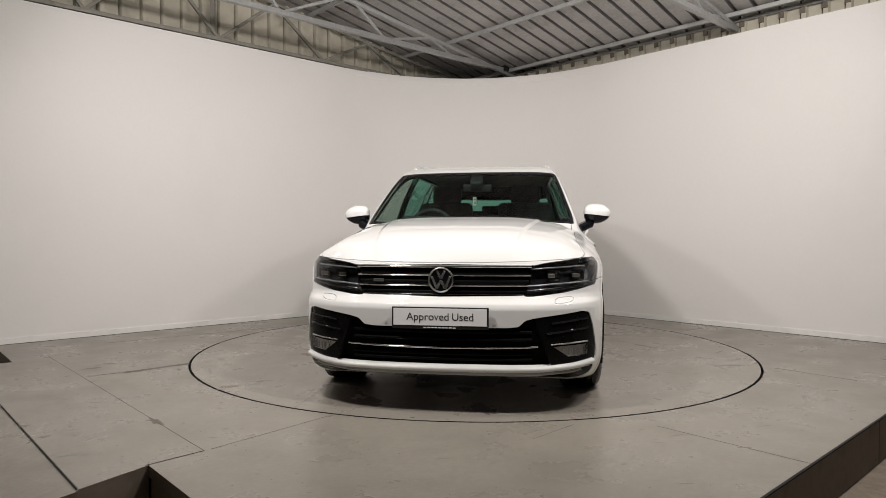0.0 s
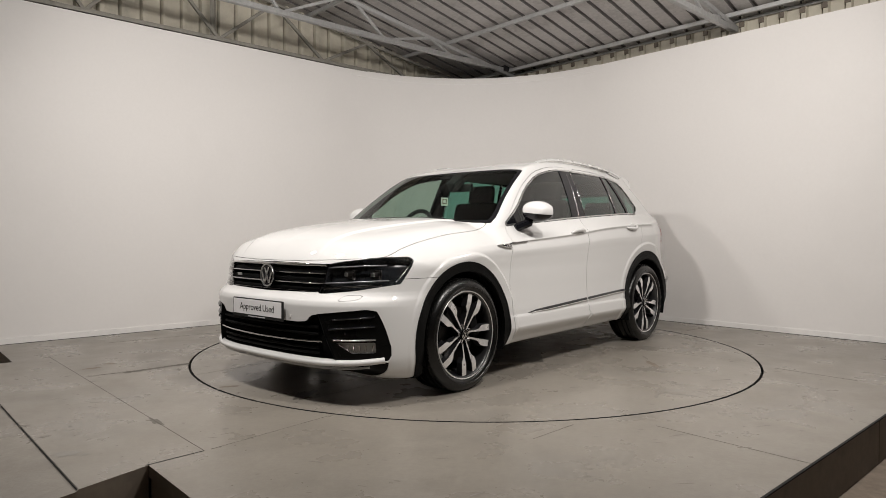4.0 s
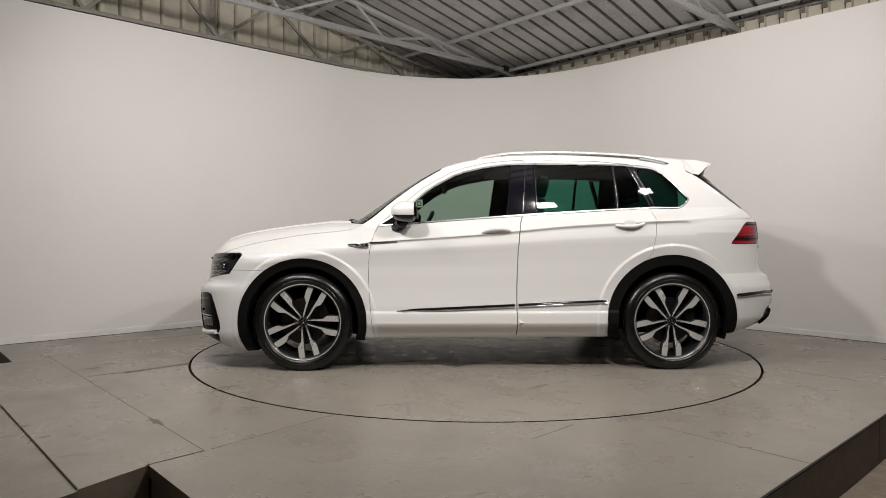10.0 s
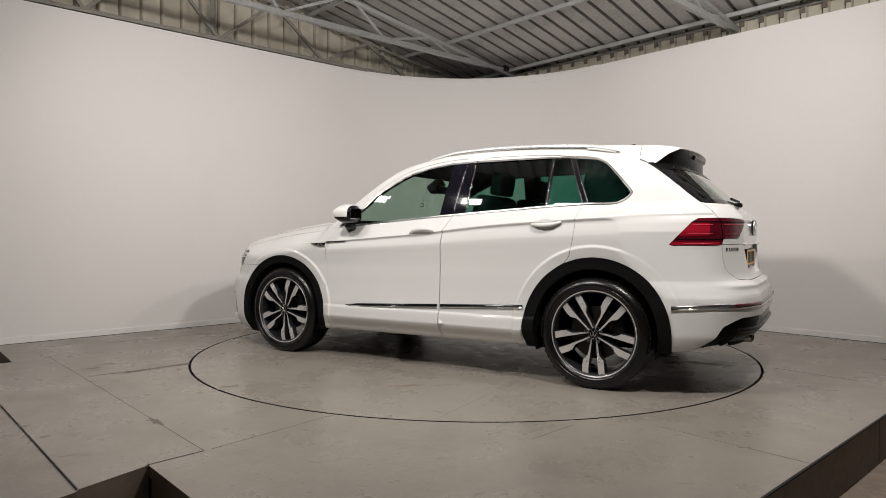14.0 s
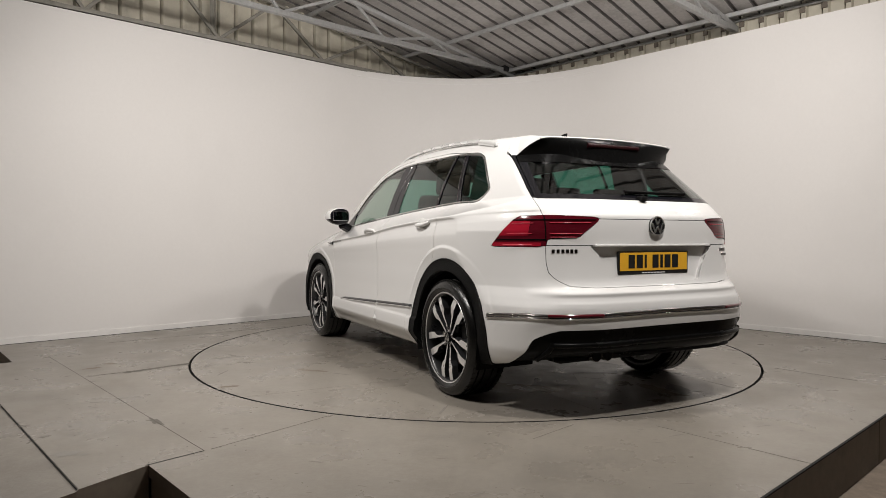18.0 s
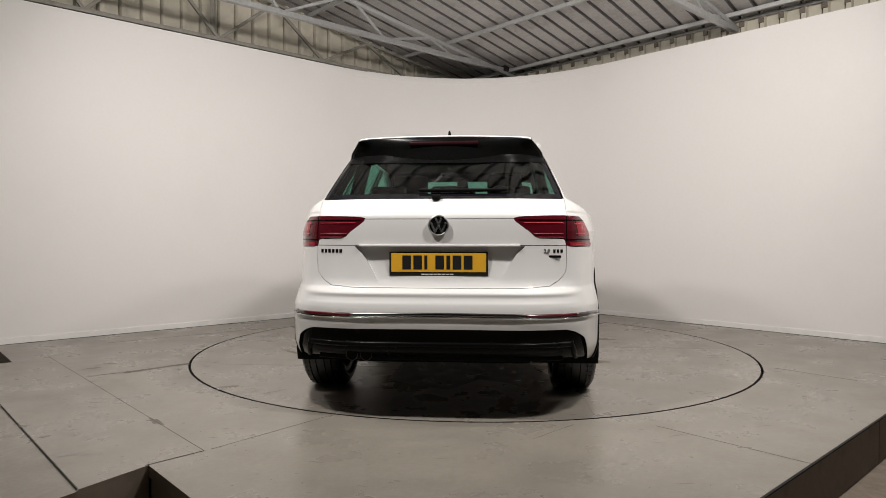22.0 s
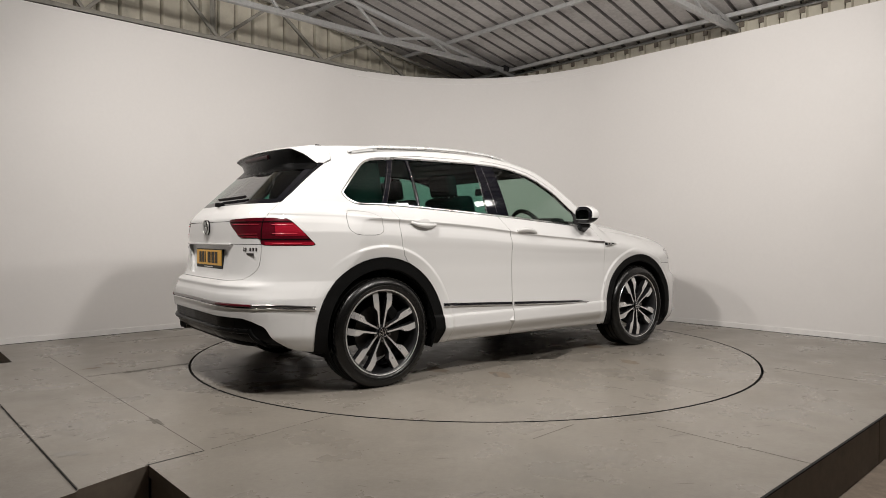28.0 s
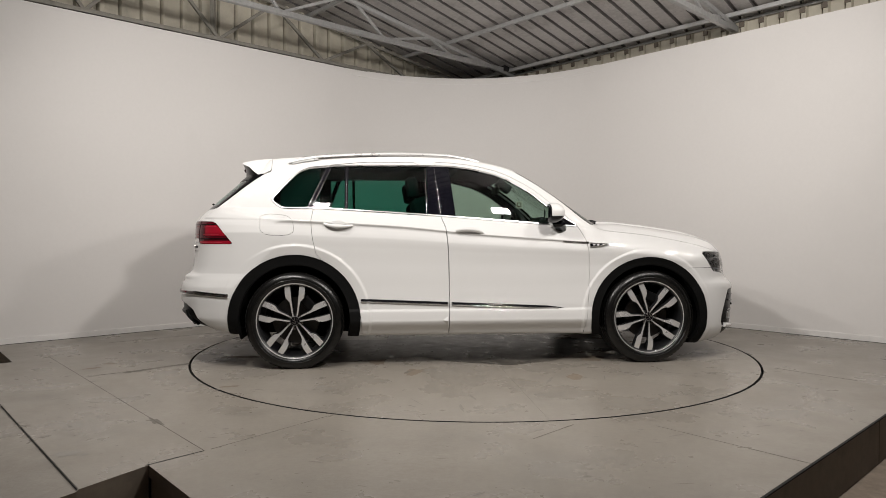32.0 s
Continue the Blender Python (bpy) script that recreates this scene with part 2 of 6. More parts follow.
blots("faded_floor_marks", [(rnd.uniform(-2.9, -1.2), rnd.uniform(-2.7, -0.7), rnd.uniform(0.02, 0.07), rnd.uniform(0.010, 0.03), rnd.uniform(0, 90)) for _ in range(34)]
      + [(rnd.uniform(0.5, 2.6), rnd.uniform(-2.6, -0.9), rnd.uniform(0.03, 0.14), rnd.uniform(0.006, 0.02), rnd.uniform(-60, 40)) for _ in range(26)]
      + [(rnd.uniform(-0.9, 0.9), rnd.uniform(-3.3, -2.4), rnd.uniform(0.02, 0.09), rnd.uniform(0.005, 0.015), rnd.uniform(-30, 40)) for _ in range(24)], M_FADED, "faint scuffs in the grey floor paint", 2)
blots("rusty_floor_marks", [(-2.78, -1.02, 0.16, 0.07, 40), (-2.75, -0.85, 0.10, 0.05, 20), (-1.55, -1.55, 0.16, 0.05, 20)], M_RUST, "brownish stains on the floor", 3, 0.0004)
blots("pale_floor_marks", [(-1.80, -2.86, 0.17, 0.08, 30), (-1.72, -2.87, 0.07, 0.03, 40), (-1.9, -2.75, 0.05, 0.015, 20), (-2.2, -2.3, 0.04, 0.02, 70)], M_PALE, "pale scrapes on the floor", 4, 0.0005)
blots("tiny_floor_specks", [(rnd.uniform(-2.9, -1.0), rnd.uniform(-3.0, -0.9), rnd.uniform(0.006, 0.022), rnd.uniform(0.004, 0.012), rnd.uniform(0, 90)) for _ in range(90)]
      + [(rnd.uniform(-0.8, 2.6), rnd.uniform(-3.2, -1.2), rnd.uniform(0.005, 0.018), rnd.uniform(0.004, 0.010), rnd.uniform(0, 90)) for _ in range(70)], M_WORN, "dark specks scattered on the floor", 5, 0.0008)
blots("red_debris", [(2.276, -2.003, 0.05, 0.02, 30), (2.31, -2.02, 0.03, 0.02, 80), (2.235, -2.06, 0.035, 0.012, 10)], material("red_brown_debris", (0.30, 0.10, 0.06), 0.8, grain=0.2), "small red-brown scraps beside the platform", 6, LOW + 0.004)


# ---------------------------------------------------------------- curved studio wall
WALL_H, WALL_C, BEND = 3.11, 4.135, 2.2
WALL_T = 0.06


def wall_path(off=0.0, n=40, reach=4.6):
    """The wall's line on the floor: two straight wings at a right angle, joined by a bend."""
    c = WALL_C + off * math.sqrt(2)
    r = BEND + off
    cy = c - r * math.sqrt(2)
    pts = [(-reach - cy * 0 - (r * R2), cy + r * R2 - reach, 0)]
    for i in range(n + 1):
        t = radians(135 - 90 * i / n)
        pts.append((r * math.cos(t), cy + r * math.sin(t), 0))
    pts.append((reach + r * R2, cy + r * R2 - reach, 0))
    return [Vector(p) for p in pts]


def strip(name, off, prof, mat, label, cat, reach=4.6):
    ob = part(name, sweep_bm(prof, wall_path(off, reach=reach)), mat, smooth=True, angle=30)
    return tagged(ob, label, cat, kind="structure")


strip("wall_curved", 0, [(0, 0), (WALL_T, 0), (WALL_T, WALL_H), (0, WALL_H)], M_WALL, "smooth off-white curved studio backdrop wall", "wall")
strip("baseboard", -0.008, [(0, 0), (0.008, 0), (0.008, 0.055), (0, 0.055)], M_TRIM, "low white skirting board along the studio wall", "skirting")
joint_bm = sweep_bm([(0, 0), (0.005, 0), (0.005, 0.003), (0, 0.003)], wall_path(-0.014))
tagged(part("wall_foot_joint", joint_bm, M_GAP), "dark gap where the wall meets the floor", "floor joint", kind="structure")
cap = [p for p in wall_path(0.07, 40)][1:-1]
tagged(part("wall_cap", sweep_bm([(0, 0), (0.05, 0), (0.05, 0.035), (0, 0.035)], [p + Vector((0, 0, WALL_H - 0.005)) for p in cap]), M_TRIM), "white capping board on the bend of the wall", "trim", kind="structure")

bead = wall_path(-0.005, 40)[1:-1]
tagged(part("wall_lip", sweep_bm([(0, 0), (0.005, 0), (0.005, 0.012), (0, 0.012)], [p + Vector((0, 0, WALL_H - 0.075)) for p in bead]), M_TRIM), "thin white bead below the wall's top", "trim", kind="structure")

# ---------------------------------------------------------------- hall shell
EAVE_A, SIDE_B, PITCH = 3.12, -3.12, 0.144
EAVE_Z = 3.29


def roof_z(a):
    return EAVE_Z + PITCH * (3.1 - a)


def corrugated(name, length, height, pitch, depth, mat, groove=None, rib=0.3, skew=0.0, dark_slot=0.0):
    """A ribbed sheet in x (across ribs) and y (along them); ribs rise to +z."""
    prof = []
    n = int(round(length / pitch))
    for i in range(n):
        x = i * pitch
        # an added deep slot beside each rib makes its line shade dark
        e = x + pitch * (1 - rib) - depth * 0.35
        prof += [(x, 0)] + ([(e - 0.013, 0), (e - 0.012, -dark_slot), (e - 0.001, -dark_slot)] if dark_slot else []) + [(e, 0), (x + pitch * (1 - rib), depth), (x + pitch - depth * 0.35, depth)]
    prof.append((n * pitch, 0))
    verts = [(x + y * skew, y, z) for x, z in prof for y in (0, height)]
    faces = [(2 * i, 2 * i + 2, 2 * i + 3, 2 * i + 1) for i in range(len(prof) - 1)]
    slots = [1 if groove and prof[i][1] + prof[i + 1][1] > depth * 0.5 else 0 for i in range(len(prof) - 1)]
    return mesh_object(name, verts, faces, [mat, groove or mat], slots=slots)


# roof: ribs run down the slope, skewed to fit the camera's view
slope = math.atan(PITCH)
xa = Vector((R2, -R2, 0))                                        # along B
ya = (ab(-1, 0, PITCH)).normalized()                             # up the slope
za = xa.cross(ya)
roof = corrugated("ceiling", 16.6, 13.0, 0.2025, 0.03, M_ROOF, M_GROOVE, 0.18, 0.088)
if za.z < 0:
    za = -za
roof.matrix_world = Matrix.Translation(ab(3.14, -4.831, roof_z(3.14) + 0.012)) @ Matrix((xa, ya, za)).transposed().to_4x4()
tagged(roof, "grey ribbed steel roof sheets seen from below", "roof", kind="structure")

side_w = corrugated("wall_side", 13.2, 5.2, 0.2065, 0.034, M_CLAD, None, 0.25, dark_slot=0.035)
side_w.matrix_world = Matrix.Translation(ab(-9.925, SIDE_B, LOW)) @ Matrix((ab(1, 0), (0, 0, 1), ab(0, 1))).transposed().to_4x4()
tagged(side_w, "beige ribbed steel cladding of the side wall", "wall", kind="structure")
eave_w = corrugated("wall_eaves", 15.0, 3.7, 0.1997, 0.035, M_CLAD, None, 0.28, dark_slot=0.035)
eave_w.matrix_world = Matrix.Translation(ab(EAVE_A, -3.33, LOW)) @ Matrix((ab(0, 1), (0, 0, 1), ab(-1, 0))).transposed().to_4x4()
tagged(eave_w, "beige ribbed steel cladding below the eaves", "wall", kind="structure")
# walls added out of view, so that the car mirrors a dark hall
for nm, c, sz in (("wall_far_side", (-3.3, 11.3), (13.2, 0.2)), ("wall_rear", (-9.7, 4.0), (0.2, 14.8))):
    bm = box_bm((sz[0], sz[1], 6.0), Matrix.Translation(ab(c[0], c[1], LOW + 3.0)) @ FRAME_AB)
    tagged(part(nm, bm, M_HALL), "unseen plain wall added to close the hall", "wall", kind="structure")


# ---------------------------------------------------------------- roof steel
def beam(name, p, q, w, h, mat, parent=None, label="", cat="beam", rot=(0, 0, 1)):
    ob = part(name, bar_bm(p, q, w, h, None, 0.004, rot), mat, parent)
    if parent is None:
        tagged(ob, label, cat, group="roof steel")
    return ob


for a in (2.86, 1.72, 0.2, -1.3, -2.8, -4.3, -5.8, -7.3):
    beam("purlin", ab(a, -3.1, roof_z(a) - 0.03), ab(a, 11.2, roof_z(a) - 0.03), 0.038, 0.045, M_STEEL, None, "galvanised steel purlin under the roof sheets")


def truss(b, z0, nodes, mat, tops=None, a_end=3.0, chord=0.055, web=0.03, a_low=-9.5):
    """A lattice truss along A: bottom chord, rafter and webs."""
    t = tagged(empty("roof_truss", Matrix.Translation(ab(a_end, b, z0))), "steel lattice truss spanning under the roof", "truss", group="roof steel")
    inv = t.matrix_world.inverted()

    def bar(name, p, q, w):
        part(name, bar_bm(inv @ p, inv @ q, w, w, None, 0.003), mat, t)

    bar("bottom_chord", ab(a_end, b, z0), ab(a_low, b, z0), chord)
    bar("rafter", ab(a_end, b, roof_z(a_end) - 0.07), ab(a_low, b, roof_z(a_low) - 0.07), chord * 0.8)
    for a, (l, r) in nodes:
        for top in (l, r):
            if top is not None:
                bar("web", ab(a, b, z0), ab(top, b, roof_z(top) - 0.08), web)
    return t


second = [(2.72, (2.2, None)), (1.80, (1.45, 2.2)), (0.70, (0.3, 1.40)), (-0.66, (-1.1, 0.1))] + [(-2.1 - 1.4 * k, (-2.6 - 1.4 * k, -1.4 - 1.4 * k)) for k in range(5)]
truss(-2.14, 3.30, second, M_STEEL)
truss(0.95, 3.20, [(2.35, (2.1, 2.75)), (1.2, (0.7, 1.9))] + [(0.0 - 1.3 * k, (-0.6 - 1.3 * k, 0.5 - 1.3 * k)) for k in range(7)], M_STEEL, a_end=3.1)
truss(4.05, 3.20, [(2.0 - 1.3 * k, (1.4 - 1.3 * k, 2.6 - 1.3 * k)) for k in range(8)], M_STEEL, a_end=3.1)
truss(7.15, 3.20, [(2.0 - 1.3 * k, (1.4 - 1.3 * k, 2.6 - 1.3 * k)) for k in range(8)], M_STEEL, a_end=3.1)
truss(-2.99, 3.155, [(-0.95 + 1.34 * k, (-0.28 - 1.34 + 1.34 * k, -0.28 + 1.34 * k)) for k in range(-4, 3)], M_OLD, a_end=3.0, chord=0.042, web=0.035)
beam("wall_post", ab(-1.0, -3.03, 3.1), ab(-1.0, -3.03, roof_z(-1.0) - 0.05), 0.05, 0.05, M_OLD, None, "weathered steel post by the cladding", "post", rot=(1, 0, 0))
tagged(part("junction_box", box_bm((0.09, 0.07, 0.1), Matrix.Translation(ab(2.80, -2.12, 3.33)) @ FRAME_AB, 0.006), M_BLACK), "small black box where truss meets eaves", "box")
beam("eaves_angle", ab(3.07, -3.1, 3.285), ab(3.07, 8, 3.285), 0.03, 0.025, M_STEEL, None, "thin steel angle along the eaves")
k = 0
while k < 32:
    b = -1.975 + 0.1997 * k
    # dark block added in place of a shaded opening between the sheet ribs
    tagged(part("eaves_cleat", box_bm((0.03, 0.052, 0.055), Matrix.Translation(ab(3.085, b, 3.240)) @ FRAME_AB, 0.004), M_RISER), "small dark block below the eaves for a shaded rib end", "cleat", group="eaves cleats")
    k += 1

# ---------------------------------------------------------------- lights over the platform's edges
# the last one is an added fill at the left end, with no known source
LIGHTS = [(-1.3, 3.1, 2.2), (0.3, 3.15, 1.0), (1.8, 3.05, 0.25), (-3.1, 1.2, 2.2), (-3.2, -0.15, 1.0), (-3.15, -1.6, 0.2)]
for i, (a, b, power) in enumerate(LIGHTS):
    p = ab(a, b, LAMP_Z)
    m = look(p, (0, 0.5, 1.08))
    h = tagged(empty("flood_light", m), "black hanging floodlight with a bright panel", "floodlight", group="studio floodlights")
    part("housing", box_bm((0.28, 0.24, 0.05), Matrix.Translation((0, 0, 0.032)), 0.01), M_BLACK, h)
    part("bracket", bar_bm((0, 0, 0.05), (0, 0, 0.25), 0.03, 0.03, None, 0.004, (0, 1, 0)), M_BLACK, h)
    flood_lamp(a, b, LAMP_Z, LAMP_W * power, (0.24, 0.20), (0, 0.5, 1.08), i)
# ---------------------------------------------------------------- turntable
M_SCUFF = material("pale_scuff", (0.4, 0.38, 0.36), 0.6, grain=0.2)
table = empty("turntable")
tagged(table, "round grey painted turntable flush with the platform", "turntable")
deck = part("deck", cyl_bm(TABLE_R - 0.009, 0.06, Matrix.Translation((0, 0, -0.03)), None, 128), [M_TABLE, M_GAP], table)
# black side faces carry the slot's shade in their colour
for p in deck.data.polygons:
    p.material_index = 1 if abs(p.normal.z) < 0.5 else 0
# near-black disc added under the slot to keep it dark
part("rim_seal", cyl_bm(TABLE_R + 0.03, 0.02, Matrix.Translation((0, 0, -0.075)), None, 96), M_GAP, table)
for p, q in (((-2.2, 0.4), (2.2, 0.4)), ((-2.15, -0.75), (2.15, -0.75)), ((0.1, -2.25), (0.1, -0.76)), ((-0.9, 0.41), (-0.9, 2.08))):
    part("deck_joint", bar_bm((*p, 0.0), (*q, 0.0), 0.0018, 0.0014, None, 0.0003), M_FADED, table)
rnd = random.Random(11)


def around(r0, r1):
    t, r = rnd.uniform(0, 2 * math.pi), rnd.uniform(r0, r1)
    return r * math.cos(t), r * math.sin(t)


blots("deck_marks", [(-0.59, -0.98, 0.17, 0.035, 60), (-0.45, -1.05, 0.05, 0.02, 30), (-0.2, -1.25, 0.035, 0.015, 0), (-0.75, -0.8, 0.06, 0.02, 50)]
      + [(*around(0.8, 2.2), rnd.uniform(0.006, 0.03), rnd.uniform(0.004, 0.012), rnd.uniform(0, 180)) for _ in range(60)], M_WORN, "dark scuff marks on the turntable", 21, 0.0008, table)
blots("deck_scuffs", [(*around(1.0, 2.2), rnd.uniform(0.05, 0.25), rnd.uniform(0.006, 0.03), rnd.uniform(0, 180)) for _ in range(46)], M_FADED, "faint scuffs on the turntable", 22, 0.0005, table)
blots("deck_stains", [(*around(0.4, 2.0), rnd.uniform(0.2, 0.5), rnd.uniform(0.06, 0.2), rnd.uniform(0, 180)) for _ in range(12)], M_RUST, "brownish stains on the turntable", 23, 0.0003, table)
# the car's shade is painted into this sheet of mottled dirt
M_CARSHADE = material("dirt_and_car_shade", (0.085, 0.076, 0.064), 0.33, grain=0.4, grain_size=12, stain=0.6, stain_size=4, stain_color=(0.125, 0.112, 0.095), rough_var=0.1)
blots("oily_dirt", [(-0.05, 0.08, 3.3, 1.75, 0), (2.0, 0.3, 0.3, 0.12, 30), (-1.95, -0.4, 0.35, 0.15, -20)], M_CARSHADE, "dark mottled dirt with the shade of the car painted in", 24, 0.0016, table)


# ---------------------------------------------------------------- car body: one smooth skin, cut into panels
def pchip(knots):
    """A smooth curve through (x, y) knots that never overshoots them."""
    kx, ky = np.array([k[0] for k in knots], float), np.array([k[1] for k in knots], float)
    o = np.argsort(kx)
    kx, ky = kx[o], ky[o]
    h, d = np.diff(kx), np.diff(ky) / np.diff(kx)
    m = np.zeros(len(kx))
    m[0], m[-1] = d[0], d[-1]
    for i in range(1, len(kx) - 1):
        if d[i - 1] * d[i] > 0:
            w1, w2 = 2 * h[i] + h[i - 1], h[i] + 2 * h[i - 1]
            m[i] = (w1 + w2) / (w1 / d[i - 1] + w2 / d[i])

    def at(x):
        x = np.clip(np.asarray(x, float), kx[0], kx[-1])
        i = np.clip(np.searchsorted(kx, x) - 1, 0, len(kx) - 2)
        t = (x - kx[i]) / h[i]
        t2, t3 = t * t, t * t * t
        return (2 * t3 - 3 * t2 + 1) * ky[i] + (t3 - 2 * t2 + t) * h[i] * m[i] + (3 * t2 - 2 * t3) * ky[i + 1] + (t3 - t2) * h[i] * m[i + 1]
    return at


CREASE = pchip([(-2.3, 1.118), (-1.9, 1.108), (-1.6, 1.099), (-1.2, 1.084), (-0.6, 1.050), (0, 0.992), (0.73, 0.940), (1.2, 0.91), (2.3, 0.87)])
SILL = pchip([(-2.3, 1.20), (-1.2, 1.180), (-0.23, 1.118), (0.64, 1.056), (1.0, 1.03), (2.3, 1.0)])
LOWER = pchip([(0.10, 0.80), (0.20, 0.845), (0.262, 0.872), (0.338, 0.922), (0.346, 0.924), (0.354, 0.923), (0.422, 0.914), (0.430, 0.905), (0.46, 0.903), (0.52, 0.897), (0.62, 0.892),
               (0.74, 0.893), (0.84, 0.902), (0.890, 0.909), (0.900, 0.9095), (0.915, 0.907), (0.945, 0.898), (0.958, 0.894), (0.964, 0.894), (0.976, 0.9035), (0.98, 0.904)])
LOWER_END = pchip([(0.10, 0.80), (0.20, 0.860), (0.30, 0.897), (0.40, 0.903), (0.50, 0.902), (0.62, 0.893), (0.74, 0.893), (0.84, 0.902), (0.890, 0.909), (0.900, 0.9095), (0.915, 0.907),
                   (0.945, 0.898), (0.958, 0.894), (0.964, 0.894), (0.976, 0.9035), (0.98, 0.904)])
LOWER_NOSE = pchip([(0.10, 0.80), (0.20, 0.860), (0.30, 0.897), (0.40, 0.903), (0.50, 0.902), (0.62, 0.893), (0.74, 0.893), (0.84, 0.901), (0.90, 0.9055), (0.98, 0.9045)])
PLAN = pchip([(-2.4, 0.78), (-2.1, 0.86), (-1.8, 0.887), (-1.5, 0.897), (-1.2, 0.897), (-0.6, 0.894), (0, 0.893), (0.6, 0.893),
              (0.95, 0.895), (1.3, 0.898), (1.6, 0.898), (1.8, 0.892), (2.0, 0.875), (2.3, 0.82)])
GLASS_LOW = pchip([(-2.2, 0.62), (-1.9, 0.690), (-1.5, 0.726), (-1.2, 0.758), (-0.5, 0.790), (0, 0.80), (0.5, 0.806), (0.8, 0.808), (1.0, 0.79), (1.4, 0.72)])
GLASS_TOP = pchip([(-2.2, 0.46), (-1.9, 0.525), (-1.5, 0.580), (-1.2, 0.608), (-0.5, 0.640), (0, 0.648), (0.4, 0.638), (0.9, 0.60)])
HOOD = pchip([(-2.4, 0.9), (0.4, 1.06), (0.9, 1.100), (1.125, 1.100), (1.382, 1.077), (1.616, 1.046), (1.851, 1.004), (1.969, 0.968), (2.087, 0.910), (2.15, 0.86), (2.19, 0.80), (2.4, 0.5)])
HOOD_CROWN = pchip([(0, 0.004), (0.3, 0), (0.5, -0.018), (0.65, -0.048), (0.75, -0.098), (0.85, -0.17), (0.95, -0.29)])
CABIN = pchip([(-2.4, 1.49), (-1.75, 1.558), (-1.6, 1.577), (-1.4, 1.596), (-1.0, 1.614), (-0.6, 1.617), (-0.2, 1.606), (0.03, 1.583), (0.25, 1.542), (0.36, 1.504),
               (0.47, 1.448), (0.69, 1.310), (0.87, 1.187), (0.96, 1.126), (1.13, 1.003), (1.6, 0.7), (2.6, 0.0)])
CABIN_CROWN = pchip([(0, 0), (0.3, -0.001), (0.5, -0.006), (0.6, -0.016), (0.7, -0.04), (0.95, -0.2)])
NOSE = pchip([(0.05, 1.95), (0.13, 2.03), (0.18, 2.14), (0.22, 2.20), (0.28, 2.232), (0.45, 2.246), (0.57, 2.248), (0.60, 2.238), (0.635, 2.195), (0.66, 2.180),
              (0.74, 2.170), (0.80, 2.158), (0.83, 2.145), (0.87, 2.12), (1.2, 1.9)])
NOSE_DROP = pchip([(0, 0), (0.3, 0.012), (0.5, 0.045), (0.65, 0.105), (0.75, 0.172), (0.815, 0.237), (0.87, 0.34), (0.91, 0.48), (0.96, 0.75)])
TAIL = pchip([(0.10, -1.95), (0.20, -2.02), (0.25, -2.10), (0.32, -2.205), (0.38, -2.258), (0.46, -2.268), (0.52, -2.274), (0.57, -2.272), (0.618, -2.263), (0.635, -2.254), (0.655, -2.247), (0.668, -2.247), (0.678, -2.240),
              (0.690, -2.220), (0.705, -2.203), (0.750, -2.186), (0.90, -2.170), (1.055, -2.166), (1.075, -2.164), (1.11, -2.142), (1.19, -2.065), (1.365, -1.885), (1.476, -1.765), (1.56, -1.68), (1.8, -1.45)])
TAIL_PLAIN = pchip([(0.10, -1.95), (0.20, -2.02), (0.25, -2.10), (0.32, -2.205), (0.38, -2.258), (0.46, -2.268), (0.52, -2.274), (0.57, -2.270), (0.64, -2.242), (0.70, -2.212), (0.76, -2.192), (0.90, -2.170), (1.0, -2.167)])
TAIL_DROP = pchip([(0, 0), (0.4, 0.006), (0.55, 0.038), (0.69, 0.108), (0.77, 0.195), (0.845, 0.37), (0.90, 0.58), (0.96, 0.85)])
BELLY = pchip([(-2.3, 0.33), (-1.95, 0.290), (-1.75, 0.262), (-0.9, 0.235), (0.9, 0.222), (1.75, 0.14), (1.9, 0.15), (2.05, 0.19), (2.3, 0.225)])
AXLES = ((1.3405, 0.352, 0.462), (-1.3405, 0.360, 0.478))
FLARES = ((1.325, 0.524), (-1.3405, 0.557))


def smax(a, b, k):
    h = np.maximum(k - np.abs(a - b), 0) / k
    return np.maximum(a, b) + h * h * k / 4


def half_width(x, z):
    zc, zw = CREASE(x), SILL(x)
    w = np.where(z < 0.72, z, 0.72 + (z - 0.72) * 0.26 / (zc - 0.72))
    w = np.minimum(w, 0.98)
    ends = np.clip((np.abs(x) - 0.95) / 0.25, 0, 1)
    low = (LOWER(w) * (1 - ends) + LOWER_END(w) * ends) * PLAN(x) / 0.893
    # no shoulder groove on the front wings
    fade = np.clip((x - 0.80) / 0.14, 0, 1)
    low = low * (1 - fade) + LOWER_NOSE(w) * PLAN(x) / 0.893 * fade
    # arch flares: a sharp rim that falls away towards the wheel
    for (ax, az, ar), (fx_, fr_) in zip(AXLES, FLARES):
        r = np.hypot(x - fx_, z - az)
        low = low + 0.011 * np.clip((fr_ - r) / 0.015, 0, 1) - 0.17 * np.clip(fr_ - 0.015 - r, 0, 0.08)
    gb, gt = GLASS_LOW(x), GLASS_TOP(x)
    u = np.clip((z - zc) / (zw - zc), 0, 1)
    shelf = gb + (low - gb) * (1 - u) ** 1.25
    s = np.maximum(z - zw, 0) / (1.5 - zw)
    up = gb + (gt - gb) * s + 0.045 * s * (1 - s)
    return np.where(z < zc, low, np.where(z < zw, shelf, up))


